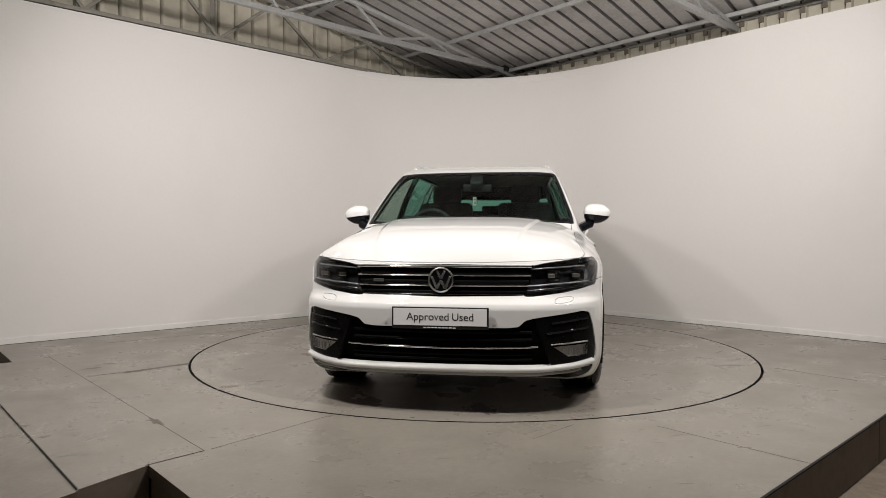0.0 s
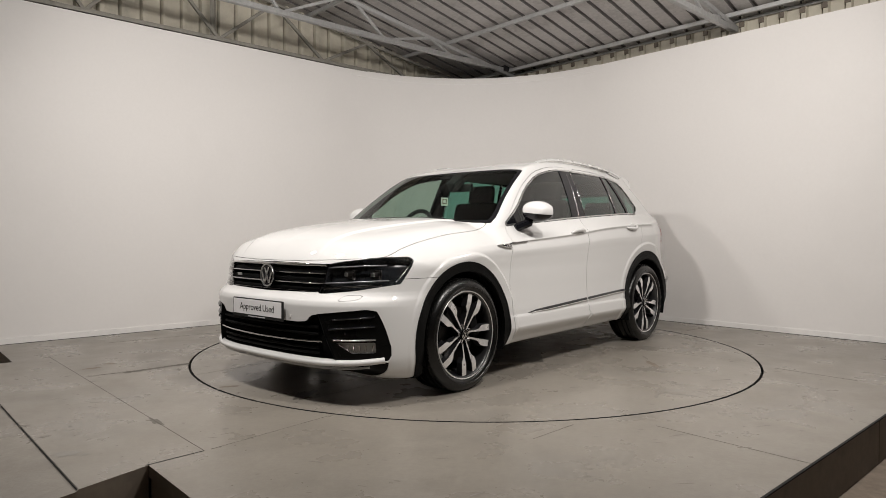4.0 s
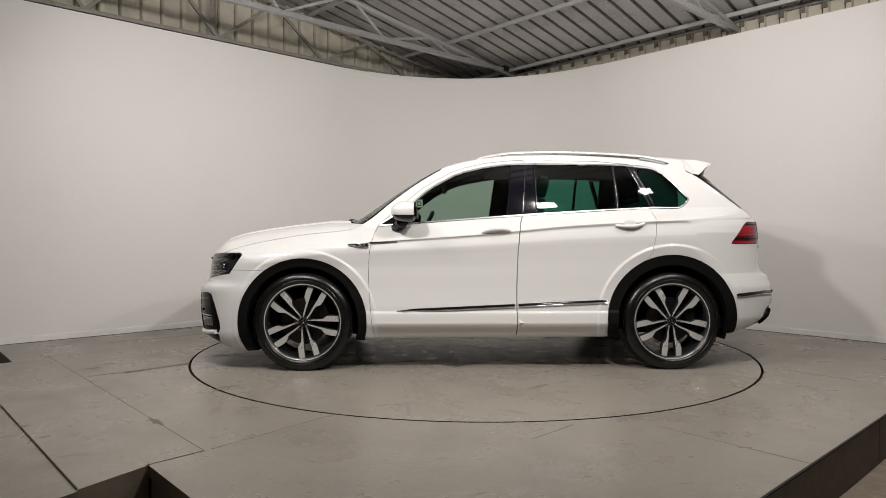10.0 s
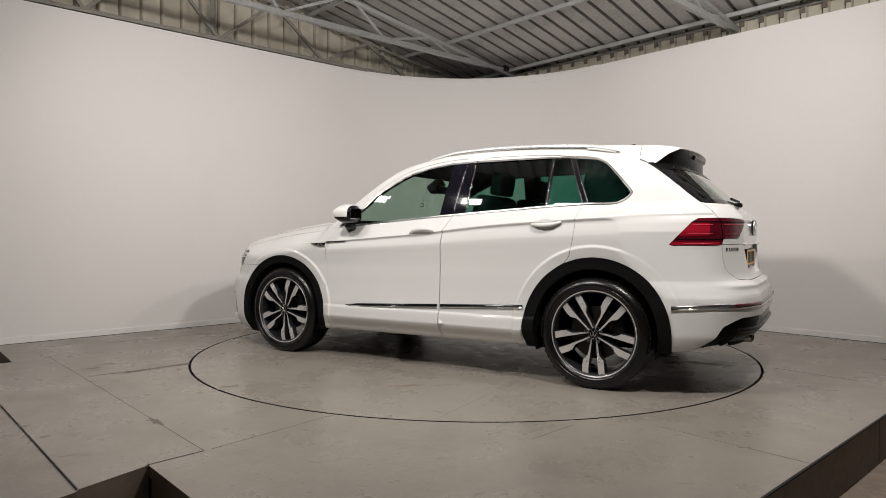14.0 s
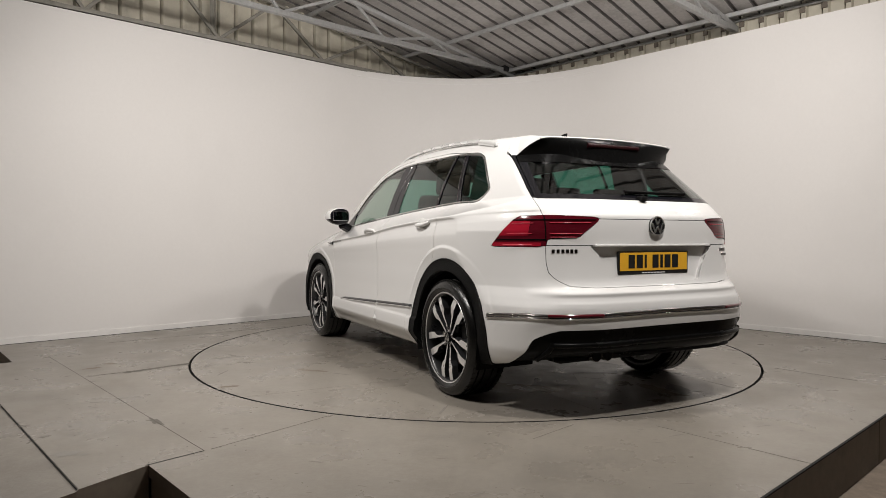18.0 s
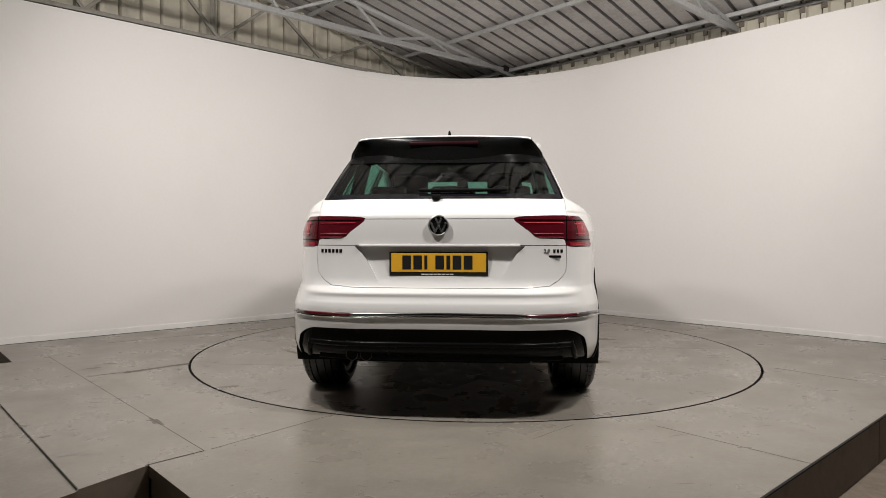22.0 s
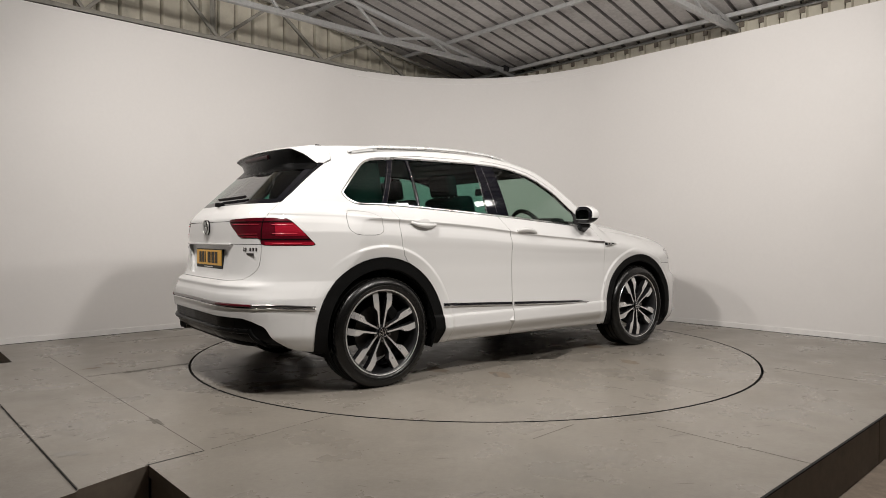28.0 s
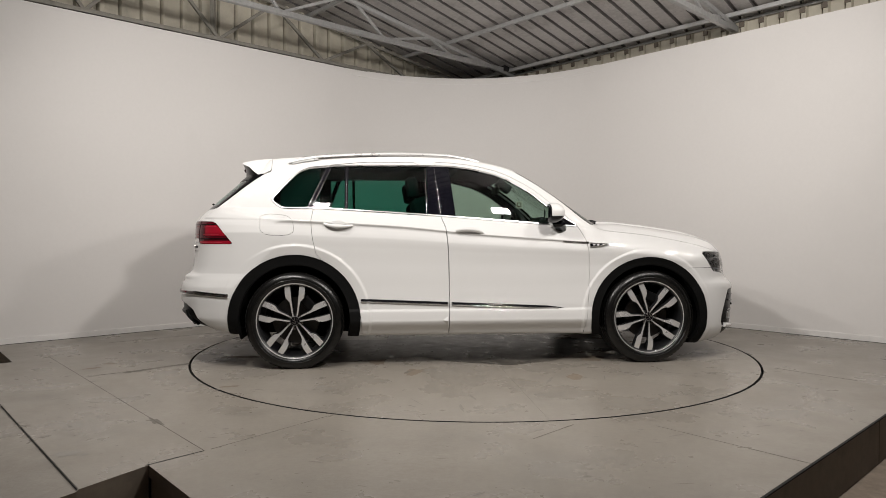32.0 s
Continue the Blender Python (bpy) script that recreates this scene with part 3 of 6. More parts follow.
def skin(x, y, z):
    """Below zero inside the car's outer skin, above zero outside."""
    y = np.abs(y)
    side = y - half_width(x, z)
    crown = HOOD_CROWN(y) * np.clip(0.8 + (x - 1.0) * 0.35, 0.75, 1.0)
    hood = HOOD(x) + crown
    # the raised middle of the bonnet, with a soft fold on either side
    hood = hood + 0.010 * np.clip((0.42 + (2.006 - x) * 0.1325 - y) / 0.022, 0, 1) - 0.004
    cabin = CABIN(x + 0.05 * y * y) + CABIN_CROWN(y)
    h = np.maximum(0.03 - np.abs(hood - cabin), 0) / 0.03
    top = z - (np.maximum(hood, cabin) + h * h * 0.03 / 4)
    f = smax(side, top * 0.85, 0.034)
    f = smax(f, x - (NOSE(z) - NOSE_DROP(y)), 0.05)
    narrow = np.interp(z, (0.60, 0.70, 1.0, 1.2, 1.5), (0.975, 1.0, 1.0, 1.06, 1.28))
    below = CREASE(x) - z
    groove = np.clip(below / 0.008, 0, 1) * np.clip((0.05 - below) / 0.03, 0, 1) * np.clip((y - 0.66) / 0.05, 0, 1)
    # the bumper's shelf runs out at the corners
    corner = np.clip((y - 0.66) / 0.12, 0, 1) * (z < 0.98)
    f = smax(f, (TAIL(z) * (1 - corner) + TAIL_PLAIN(z) * corner + TAIL_DROP(y * narrow)) - x + 0.010 * groove, 0.04)
    return smax(f, BELLY(x) - z, 0.03)


def normals(v):
    e = 0.005
    g = np.stack([skin(v[:, 0] + e, v[:, 1], v[:, 2]) - skin(v[:, 0] - e, v[:, 1], v[:, 2]),
                  skin(v[:, 0], v[:, 1] + e, v[:, 2]) - skin(v[:, 0], v[:, 1] - e, v[:, 2]),
                  skin(v[:, 0], v[:, 1], v[:, 2] + e) - skin(v[:, 0], v[:, 1], v[:, 2] - e)], -1)
    g[np.abs(v[:, 1]) < 1e-5, 1] = 0
    return g / np.maximum(np.linalg.norm(g, axis=1, keepdims=True), 1e-9)


def cast(o, d, far=1.6):
    """Walks from points o along d to the skin."""
    o, d = np.atleast_2d(np.asarray(o, float)), np.atleast_2d(np.asarray(d, float))
    o, d = np.broadcast_arrays(o, d)
    lo, hi = np.zeros(len(o)), np.full(len(o), far)
    for _ in range(24):
        mid = (lo + hi) / 2
        p = o + d * mid[:, None]
        out = skin(p[:, 0], p[:, 1], p[:, 2]) > 0
        hi, lo = np.where(out, mid, hi), np.where(out, lo, mid)
    return o + d * lo[:, None]


def on_side(x, z, s=1):
    x, z = np.broadcast_arrays(np.asarray(x, float), np.asarray(z, float))
    return cast(np.stack([x, 0 * x, z], -1).reshape(-1, 3), (0, s, 0), 1.3)


def on_nose(y, z):
    y, z = np.broadcast_arrays(np.asarray(y, float), np.asarray(z, float))
    return cast(np.stack([0 * y + 1.2, y, z], -1).reshape(-1, 3), (1, 0, 0), 1.5)


def on_tail(y, z):
    y, z = np.broadcast_arrays(np.asarray(y, float), np.asarray(z, float))
    return cast(np.stack([0 * y - 0.9, y, z], -1).reshape(-1, 3), (-1, 0, 0), 1.8)


def on_top(x, y):
    x, y = np.broadcast_arrays(np.asarray(x, float), np.asarray(y, float))
    return cast(np.stack([x, y, 0 * x + 0.6], -1).reshape(-1, 3), (0, 0, 1), 1.5)


def half_skin(ends, middle, rounds):
    """The left half of the skin as a fine triangle net."""
    ox, ph = [], []
    for i in range(ends + 1):
        t = i / ends
        ox.append(-1.40), ph.append(-math.pi / 2 * (1 - t))
    for i in range(1, middle):
        ox.append(-1.40 + 2.85 * i / middle), ph.append(0)
    for i in range(ends + 1):
        ox.append(1.45), ph.append(math.pi / 2 * i / ends)
    ox, ph = np.array(ox), np.array(ph)
    oz = np.interp(ox, (-1.4, 0.9, 1.45), (0.80, 0.78, 0.60))
    th = np.linspace(-math.pi / 2, math.pi / 2, rounds)
    n, m = len(ox), len(th)
    o = np.zeros((n, m, 3))
    o[..., 0], o[..., 2] = ox[:, None], oz[:, None]
    d = np.zeros((n, m, 3))
    d[..., 0] = np.sin(ph)[:, None]
    d[..., 1] = np.cos(ph)[:, None] * np.cos(th)[None]
    d[..., 2] = np.cos(ph)[:, None] * np.sin(th)[None]
    v = cast(o.reshape(-1, 3), d.reshape(-1, 3), 1.7)
    v.reshape(n, m, 3)[:, (0, -1), 1] = 0
    i, j = np.meshgrid(np.arange(n - 1), np.arange(m - 1), indexing="ij")
    a = (i * m + j).ravel()
    b, c, e = a + m, a + m + 1, a + 1
    f = np.concatenate([np.stack([a, b, c], -1), np.stack([a, c, e], -1)])
    area = np.linalg.norm(np.cross(v[f[:, 1]] - v[f[:, 0]], v[f[:, 2]] - v[f[:, 0]]), axis=1)
    return v, f[area > 1e-9][:, ::-1]


def tidy(v, f):
    used, inv = np.unique(f, return_inverse=True)
    return v[used], inv.reshape(-1, 3)


def split(vf, s):
    """Cuts a net along s = 0: the side below zero, and the rest."""
    v, f = vf
    if len(f) == 0:
        return vf, vf
    s = np.where(np.abs(s) < 1e-7, 1e-7, s)
    neg = s < 0
    cnt = neg[f].sum(1)
    ins, outs = [f[cnt == 3]], [f[cnt == 0]]
    verts, base = [v], len(v)
    for lone, k in ((True, 1), (False, 2)):
        t = f[cnt == k]
        if not len(t):
            continue
        r = np.argmax(neg[t] == lone, axis=1)
        t = t[np.arange(len(t))[:, None], (r[:, None] + np.arange(3)) % 3]
        a, b, c = t.T
        ends = []
        for q in (b, c):
            lo, hi = np.minimum(a, q), np.maximum(a, q)
            w = s[lo] / (s[lo] - s[hi])
            ends.append((lo * len(v) + hi, v[lo] + (v[hi] - v[lo]) * w[:, None]))
        keys = np.concatenate([ends[0][0], ends[1][0]])
        pts = np.concatenate([ends[0][1], ends[1][1]])
        uk, first, inv = np.unique(keys, return_index=True, return_inverse=True)
        verts.append(pts[first])
        ab_, ac_ = base + inv[:len(t)], base + inv[len(t):]
        base += len(uk)
        tri = np.stack([a, ab_, ac_], -1)
        quad = np.concatenate([np.stack([ab_, b, c], -1), np.stack([ab_, c, ac_], -1)])
        (ins if lone else outs).append(tri)
        (outs if lone else ins).append(quad)
    allv = np.concatenate(verts)
    # the two loops above may each have made the same cut point: merge them
    key = np.round(allv * 1e6).astype(np.int64)
    _, first, inv = np.unique(key, axis=0, return_index=True, return_inverse=True)
    inv = inv.ravel()
    allv = allv[first]
    res = []
    for fs in (ins, outs):
        g = inv[np.concatenate(fs)]
        g = g[(g[:, 0] != g[:, 1]) & (g[:, 1] != g[:, 2]) & (g[:, 0] != g[:, 2])]
        res.append(tidy(allv, g) if len(g) else (np.zeros((0, 3)), np.zeros((0, 3), int)))
    return res


def score(vf, s):
    """Adds a row of points along s = 0 and keeps the net whole."""
    v, f = vf
    near = np.where(np.abs(s) < 1e-7, 1e-7, s)
    (vi, fi), (vo, fo) = split((v, f), near)
    allv = np.concatenate([vi, vo])
    g = np.concatenate([fi, fo + len(vi)])
    key = np.round(allv * 1e6).astype(np.int64)
    _, first, inv = np.unique(key, axis=0, return_index=True, return_inverse=True)
    g = inv.ravel()[g]
    g = g[(g[:, 0] != g[:, 1]) & (g[:, 1] != g[:, 2]) & (g[:, 0] != g[:, 2])]
    return allv[first], g


def rounded(poly, times=2, keep=0.25):
    p = np.array(poly, float)
    for _ in range(times):
        q = np.roll(p, -1, axis=0)
        p = np.stack([p + (q - p) * keep, q - (q - p) * keep], 1).reshape(-1, 2)
    return p


def sd(px, py, poly):
    """Signed distance to a closed polygon, negative inside."""
    poly = np.asarray(poly, float)
    best = np.full(len(px), 9.0)
    inside = np.zeros(len(px), bool)
    for (x0, y0), (x1, y1) in zip(poly, np.roll(poly, -1, axis=0)):
        dx, dy = x1 - x0, y1 - y0
        t = np.clip(((px - x0) * dx + (py - y0) * dy) / max(dx * dx + dy * dy, 1e-12), 0, 1)
        best = np.minimum(best, np.hypot(px - x0 - t * dx, py - y0 - t * dy))
        if y0 != y1:
            inside ^= ((y0 > py) != (y1 > py)) & (px < x0 + (py - y0) * dx / dy)
    return np.where(inside, -best, best)


def mirrored(vf):
    v, f = vf
    return v * (1, -1, 1), f[:, ::-1]


def joined(*nets):
    vs, fs, n = [], [], 0
    for v, f in nets:
        vs.append(v), fs.append(f + n)
        n += len(v)
    return np.concatenate(vs), np.concatenate(fs)


def both(vf):
    return joined(vf, mirrored(vf))


def panel(name, vf, mat, parent, lift=0.0, rim=0.014, label="", rim_mat=None):
    """A sheet cut from the skin, moved out by lift, with its edges folded in by rim."""
    v, f = vf
    if len(f) == 0:
        return None
    n = normals(v)
    top = v + n * lift
    e = np.concatenate([f[:, (0, 1)], f[:, (1, 2)], f[:, (2, 0)]])
    key = np.sort(e, 1)
    _, inv, cnt = np.unique(key[:, 0] * (len(v) + 1) + key[:, 1], return_inverse=True, return_counts=True)
    rim_e = e[cnt[inv.ravel()] == 1]
    mid = (np.abs(v[rim_e[:, 0], 1]) < 1e-4) & (np.abs(v[rim_e[:, 1], 1]) < 1e-4)
    rim_e = rim_e[~mid]
    faces = f.tolist()
    verts = top
    nf = len(faces)
    if rim and len(rim_e):
        idx, rv = np.unique(rim_e, return_inverse=True)
        rv = rv.reshape(-1, 2)
        k0 = len(verts)
        verts = np.concatenate([verts, top[idx], top[idx] - n[idx] * rim])
        k = len(idx)
        faces += np.stack([k0 + rv[:, 1], k0 + rv[:, 0], k0 + k + rv[:, 0], k0 + k + rv[:, 1]], -1).tolist()
    me = bpy.data.meshes.new(name)
    me.from_pydata(verts.tolist(), [], faces)
    me.materials.append(mat)
    smooth = np.zeros(len(me.polygons), bool)
    smooth[:nf] = True
    me.polygons.foreach_set("use_smooth", smooth)
    li = np.zeros(len(me.loops), np.int32)
    me.loops.foreach_get("vertex_index", li)
    ln = np.zeros((len(li), 3))
    own = li < len(v)
    ln[own] = n[li[own]]
    me.normals_split_custom_set(ln.tolist())
    ob = new(name, me)
    ob.parent = parent
    if label:
        ob["label"] = label
    return ob


def smooth_part(name, verts, faces, mat, parent, label="", angle=35):
    ob = mesh_object(name, verts, faces, mat, parent)
    bm = bmesh.new()
    bm.from_mesh(ob.data)
    bmesh.ops.remove_doubles(bm, verts=bm.verts, dist=1e-5)
    bmesh.ops.recalc_face_normals(bm, faces=bm.faces)
    bm.to_mesh(ob.data)
    bm.free()
    ob.data.polygons.foreach_set("use_smooth", [True] * len(ob.data.polygons))
    ob.data.set_sharp_from_angle(angle=radians(angle))
    if label:
        ob["label"] = label
    return ob


def ribbon(name, path, width, out, deep, mat, parent, label="", taper=None, nrm=None):
    """A strip laid along points on the skin: width across it, out above it and deep below."""
    p = np.array(path, float)
    n = normals(p) if nrm is None else np.broadcast_to(np.array(nrm, float), p.shape)
    t = np.gradient(p, axis=0)
    t /= np.linalg.norm(t, axis=1, keepdims=True)
    b = np.cross(n, t)
    b /= np.linalg.norm(b, axis=1, keepdims=True)
    w = np.full(len(p), width / 2) if taper is None else width / 2 * np.array(taper)
    w = w[:, None]
    sec = [p - b * w - n * deep]
    for t_ in np.linspace(math.pi, 0, 9):
        sec.append(p + b * w * math.cos(t_) + n * (out - 0.45 * width * (1 - math.sin(t_))))
    sec.append(p + b * w - n * deep)
    k, m = len(sec), len(p)
    verts = np.stack(sec, 1).reshape(-1, 3)
    faces = [(i * k + j, i * k + (j + 1) % k, (i + 1) * k + (j + 1) % k, (i + 1) * k + j) for i in range(m - 1) for j in range(k)]
    faces += [tuple(range(k)), tuple((m - 1) * k + j for j in range(k))]
    return smooth_part(name, verts, faces, mat, parent, label)


def lin(a, b, n):
    return np.linspace(a, b, n)


# ---------------------------------------------------------------- car materials
def glass(name, tint, gloss=1.0, sheen=0.07, power=5.0):
    """Tinted thin glass: coloured see-through with a mirror sheen that grows at grazing angles."""
    m = bpy.data.materials.new(name)
    m.use_nodes = True
    nt = m.node_tree
    nt.nodes.clear()
    out = nt.nodes.new("ShaderNodeOutputMaterial")
    tr = node(nt, "ShaderNodeBsdfTransparent", Color=(*tint, 1))
    gl = node(nt, "ShaderNodeBsdfGlossy", Color=(gloss, gloss, gloss, 1), Roughness=0.02)
    lw = nt.nodes.new("ShaderNodeLayerWeight")
    lw.inputs["Blend"].default_value = 0.5
    pw = nt.nodes.new("ShaderNodeMath")
    pw.operation = "POWER"
    pw.inputs[1].default_value = power
    fr = node(nt, "ShaderNodeMapRange", To_Min=sheen, To_Max=1.0)
    mx = nt.nodes.new("ShaderNodeMixShader")
    nt.links.new(lw.outputs["Facing"], pw.inputs[0])
    nt.links.new(pw.outputs[0], fr.inputs["Value"])
    nt.links.new(fr.outputs[0], mx.inputs[0])
    nt.links.new(tr.outputs[0], mx.inputs[1])
    nt.links.new(gl.outputs[0], mx.inputs[2])
    nt.links.new(mx.outputs[0], out.inputs[0])
    return m


M_PAINT = material("white_car_paint", (0.665, 0.658, 0.648), 0.34, coat=1.0, spec=0.12, rough_var=0.03, stain_size=1.0)
M_PIANO = material("gloss_black_trim", (0.006, 0.006, 0.008), 0.08, spec=0.35, rough_var=0.02)
M_CLADP = material("matt_black_arch_plastic", (0.006, 0.006, 0.006), 0.5, spec=0.08, grain=0.2, grain_size=200, bump=0.2, bump_size=400)
M_CLADG = material("satin_black_bumper_plastic", (0.005, 0.005, 0.005), 0.22, spec=0.08, rough_var=0.08)
M_PILLAR = material("polished_black_pillar", (0.005, 0.005, 0.008), 0.06, spec=0.3, rough_var=0.02)
M_NOIR = material("black_grille_plastic", (0.004, 0.004, 0.004), 0.26, spec=0.09, rough_var=0.06)
M_SLAT = material("matt_black_slat", (0.004, 0.004, 0.004), 0.45, spec=0.04)
M_UNDER = material("dark_body_cavity", (0.004, 0.004, 0.004), 0.8, spec=0.1)
M_CHROME = material("bright_chrome", (0.75, 0.75, 0.75), 0.08, 1.0, rough_var=0.04)
M_SATIN = material("satin_aluminium", (0.62, 0.62, 0.61), 0.28, 1.0, rough_var=0.06)
M_DARKCHROME = material("smoked_chrome", (0.22, 0.21, 0.21), 0.18, 1.0, rough_var=0.05)
M_MACHINED = material("machined_alloy_face", (0.80, 0.79, 0.78), 0.26, 0.6, grain=0.12, grain_size=90, rough_var=0.06)
M_RIMDARK = material("black_alloy_paint", (0.015, 0.015, 0.016), 0.3, coat=0.5, rough_var=0.1)
M_TYRE = material("black_tyre_rubber", (0.0055, 0.0053, 0.005), 0.27, spec=0.42, grain=0.3, grain_size=60, stain=0.4, stain_size=8, bump=0.15, bump_size=300)
M_DISC = material("grey_brake_disc", (0.05, 0.047, 0.045), 0.4, 0.9, grain=0.3, grain_size=60)
M_LAMPRED = material("deep_red_lamp_lens", (0.27, 0.008, 0.02), 0.16, coat=0.25, spec=0.35, rough_var=0.03)
M_LAMPDARK = material("dark_red_lamp_lens", (0.075, 0.004, 0.009), 0.14, coat=0.3, spec=0.35, rough_var=0.03)
M_LAMPIN = material("dark_grey_lamp_inside", (0.022, 0.024, 0.028), 0.25, spec=0.4, rough_var=0.1)
M_RAIL = material("bright_roof_rail", (0.72, 0.72, 0.71), 0.28, 0.45, rough_var=0.06)
M_LEDGUIDE = material("pale_light_guide", (0.36, 0.37, 0.39), 0.2, 0.6, rough_var=0.06)
M_STOP = material("smoked_red_lens", (0.016, 0.003, 0.004), 0.3, spec=0.2, rough_var=0.03)
M_REFLECT = material("pale_lamp_reflector", (0.45, 0.45, 0.45), 0.35, 0.7, rough_var=0.1)
M_BAR = material("grey_window_bar", (0.07, 0.07, 0.07), 0.3, 0.4, rough_var=0.05)
M_LAMPLITE = material("bright_red_lamp_line", (0.42, 0.03, 0.05), 0.2, coat=0.3, rough_var=0.05)
M_SEAT = material("black_seat_fabric", (0.018, 0.018, 0.019), 0.85, grain=0.3, grain_size=150, bump=0.3, bump_size=300)
M_DASH = material("black_dashboard_plastic", (0.014, 0.014, 0.015), 0.6, grain=0.2, grain_size=150)
M_PLATE_Y = material("yellow_plate", (0.75, 0.40, 0.03), 0.35, grain=0.05, stain=0.05)
M_PLATE_W = material("white_plate", (0.80, 0.79, 0.80), 0.35, grain=0.03, stain=0.03)
M_INK = material("black_ink", (0.006, 0.006, 0.006), 0.5)
M_PAPER = material("white_paper_tag", (0.75, 0.73, 0.66), 0.7, grain=0.05)
M_ORANGE = material("brown_print", (0.16, 0.09, 0.06), 0.6)
M_MIRROR = material("mirror_glass", (0.7, 0.7, 0.7), 0.02, 1.0)
M_LINER = material("dark_grey_headlining", (0.03, 0.03, 0.03), 0.9, grain=0.1)
G_FRONT = glass("green_tinted_glass", (0.58, 0.70, 0.63), 1.0, 0.045, 4.0)
G_REAR = glass("dark_privacy_glass", (0.20, 0.44, 0.37), 1.0, 0.026, 4.2)
G_SCREEN = glass("windscreen_glass", (0.62, 0.74, 0.68), 0.75, 0.03)
G_CLEAR = glass("clear_lamp_cover", (0.9, 0.9, 0.9), 1.0, 0.06)

# ---------------------------------------------------------------- car
car = empty("car")
tagged(car, "white five-door SUV with black arches on the turntable", "car")


def side(poly, guard=0.60):
    return lambda v: np.maximum(sd(v[:, 0], v[:, 2], poly), guard - v[:, 1])


def nose(poly, guard=1.5):
    return lambda v: np.maximum(sd(v[:, 1], v[:, 2], poly), guard - v[:, 0])


def tail(poly, guard=-1.4):
    return lambda v: np.maximum(sd(v[:, 1], v[:, 2], poly), v[:, 0] - guard)


def above(poly, guard=0.9):
    return lambda v: np.maximum(sd(v[:, 0], v[:, 1], poly), guard - v[:, 2])


def meet(*fs):
    return lambda v: np.maximum.reduce([f(v) for f in fs])


def cut(vf, s, gap=0.0015):
    """The net inside s and the rest, with a slit of twice the gap between them."""
    d = s(vf[0])
    inside = split(vf, d + gap)[0]
    rest = split(vf, d - gap)[1]
    return inside, rest


def line_x(z, p, q):
    return p[0] + (z - p[1]) * (q[0] - p[0]) / (q[1] - p[1])


ARCH_IN = 0.400
DLO = rounded([(0.838, 1.040), (0.60, 1.058), (-0.23, 1.121), (-1.211, 1.180), (-1.41, 1.177), (-1.455, 1.184), (-1.508, 1.215), (-1.538, 1.254), (-1.515, 1.284), (-1.430, 1.380), (-1.342, 1.470),
               (-1.25, 1.510), (-1.04, 1.525), (-0.2, 1.527), (0.002, 1.500), (0.213, 1.449), (0.425, 1.335), (0.61, 1.178)], 1, 0.2)
SCREEN = rounded([(1.075, -0.4), (1.075, 0.4), (1.00, 0.64), (0.925, 0.768), (0.84, 0.764), (0.66, 0.712), (0.375, 0.648), (0.335, 0.635), (0.345, 0.57), (0.366, 0.3), (0.366, -0.3), (0.345, -0.57), (0.335, -0.635), (0.375, -0.648), (0.66, -0.712), (0.84, -0.764), (0.925, -0.768), (1.0, -0.64)], 1, 0.15)
BACKLIGHT = rounded([(0, 1.176), (0.58, 1.176), (0.672, 1.177), (0.668, 1.195), (0.590, 1.445), (0.56, 1.458), (-0.56, 1.458), (-0.590, 1.445), (-0.668, 1.195), (-0.672, 1.177), (-0.58, 1.176)], 1, 0.12)
HEAD_N = rounded([(0.497, 0.808), (0.56, 0.822), (0.735, 0.845), (0.82, 0.856), (1.1, 0.872), (1.1, 0.700), (0.86, 0.702), (0.79, 0.686), (0.672, 0.662), (0.470, 0.640), (0.447, 0.650), (0.487, 0.705)], 1, 0.12)
HEAD_S = rounded([(2.7, 0.88), (1.94, 0.850), (1.795, 0.853), (1.780, 0.835), (1.835, 0.757), (1.895, 0.672), (2.0, 0.655), (2.7, 0.60)], 1, 0.12)
TAIL_N = rounded([(0.396, 1.068), (0.404, 1.052), (0.449, 1.018), (0.481, 0.995), (0.512, 0.967), (0.54, 0.962), (0.66, 0.958), (0.674, 0.950), (0.680, 0.916), (1.1, 0.913), (1.1, 1.084), (0.63, 1.083), (0.43, 1.075)], 1, 0.12)
TAIL_S = rounded([(-1.783, 0.911), (-1.918, 1.063), (-1.945, 1.080), (-2.05, 1.083), (-2.7, 1.09), (-2.7, 0.905)], 1, 0.06)
GRILLE = [(-0.505, 0.812), (0, 0.818), (0.505, 0.812), (0.487, 0.705), (0.447, 0.648), (0, 0.640), (-0.447, 0.648), (-0.487, 0.705)]
INTAKE_N = rounded([(-1.1, 0.60), (-0.80, 0.566), (-0.52, 0.533), (-0.462, 0.520), (-0.42, 0.481), (0, 0.476), (0.42, 0.481), (0.462, 0.520), (0.52, 0.533), (0.80, 0.566), (1.1, 0.60), (1.1, 0.29), (0.82, 0.268), (0.5, 0.246), (0, 0.243),
                    (-0.5, 0.246), (-0.82, 0.268), (-1.1, 0.29)], 1, 0.12)
INTAKE_S = rounded([(2.7, 0.62), (2.03, 0.574), (1.985, 0.47), (1.938, 0.315), (1.97, 0.240), (2.2, 0.19), (2.7, 0.12)], 1, 0.2)
DIFFUSER_T = rounded([(-0.84, 0.10), (-0.81, 0.30), (-0.782, 0.42), (-0.762, 0.452), (-0.72, 0.478), (-0.66, 0.486), (0, 0.489), (0.66, 0.486), (0.72, 0.478), (0.762, 0.452), (0.782, 0.42), (0.81, 0.30), (0.84, 0.10)], 1, 0.15)
DIFFUSER_S = [(-2.6, 0.60), (-2.22, 0.50), (-2.149, 0.468), (-2.083, 0.429), (-1.92, 0.297), (-1.90, 0.05), (-2.6, 0.05)]
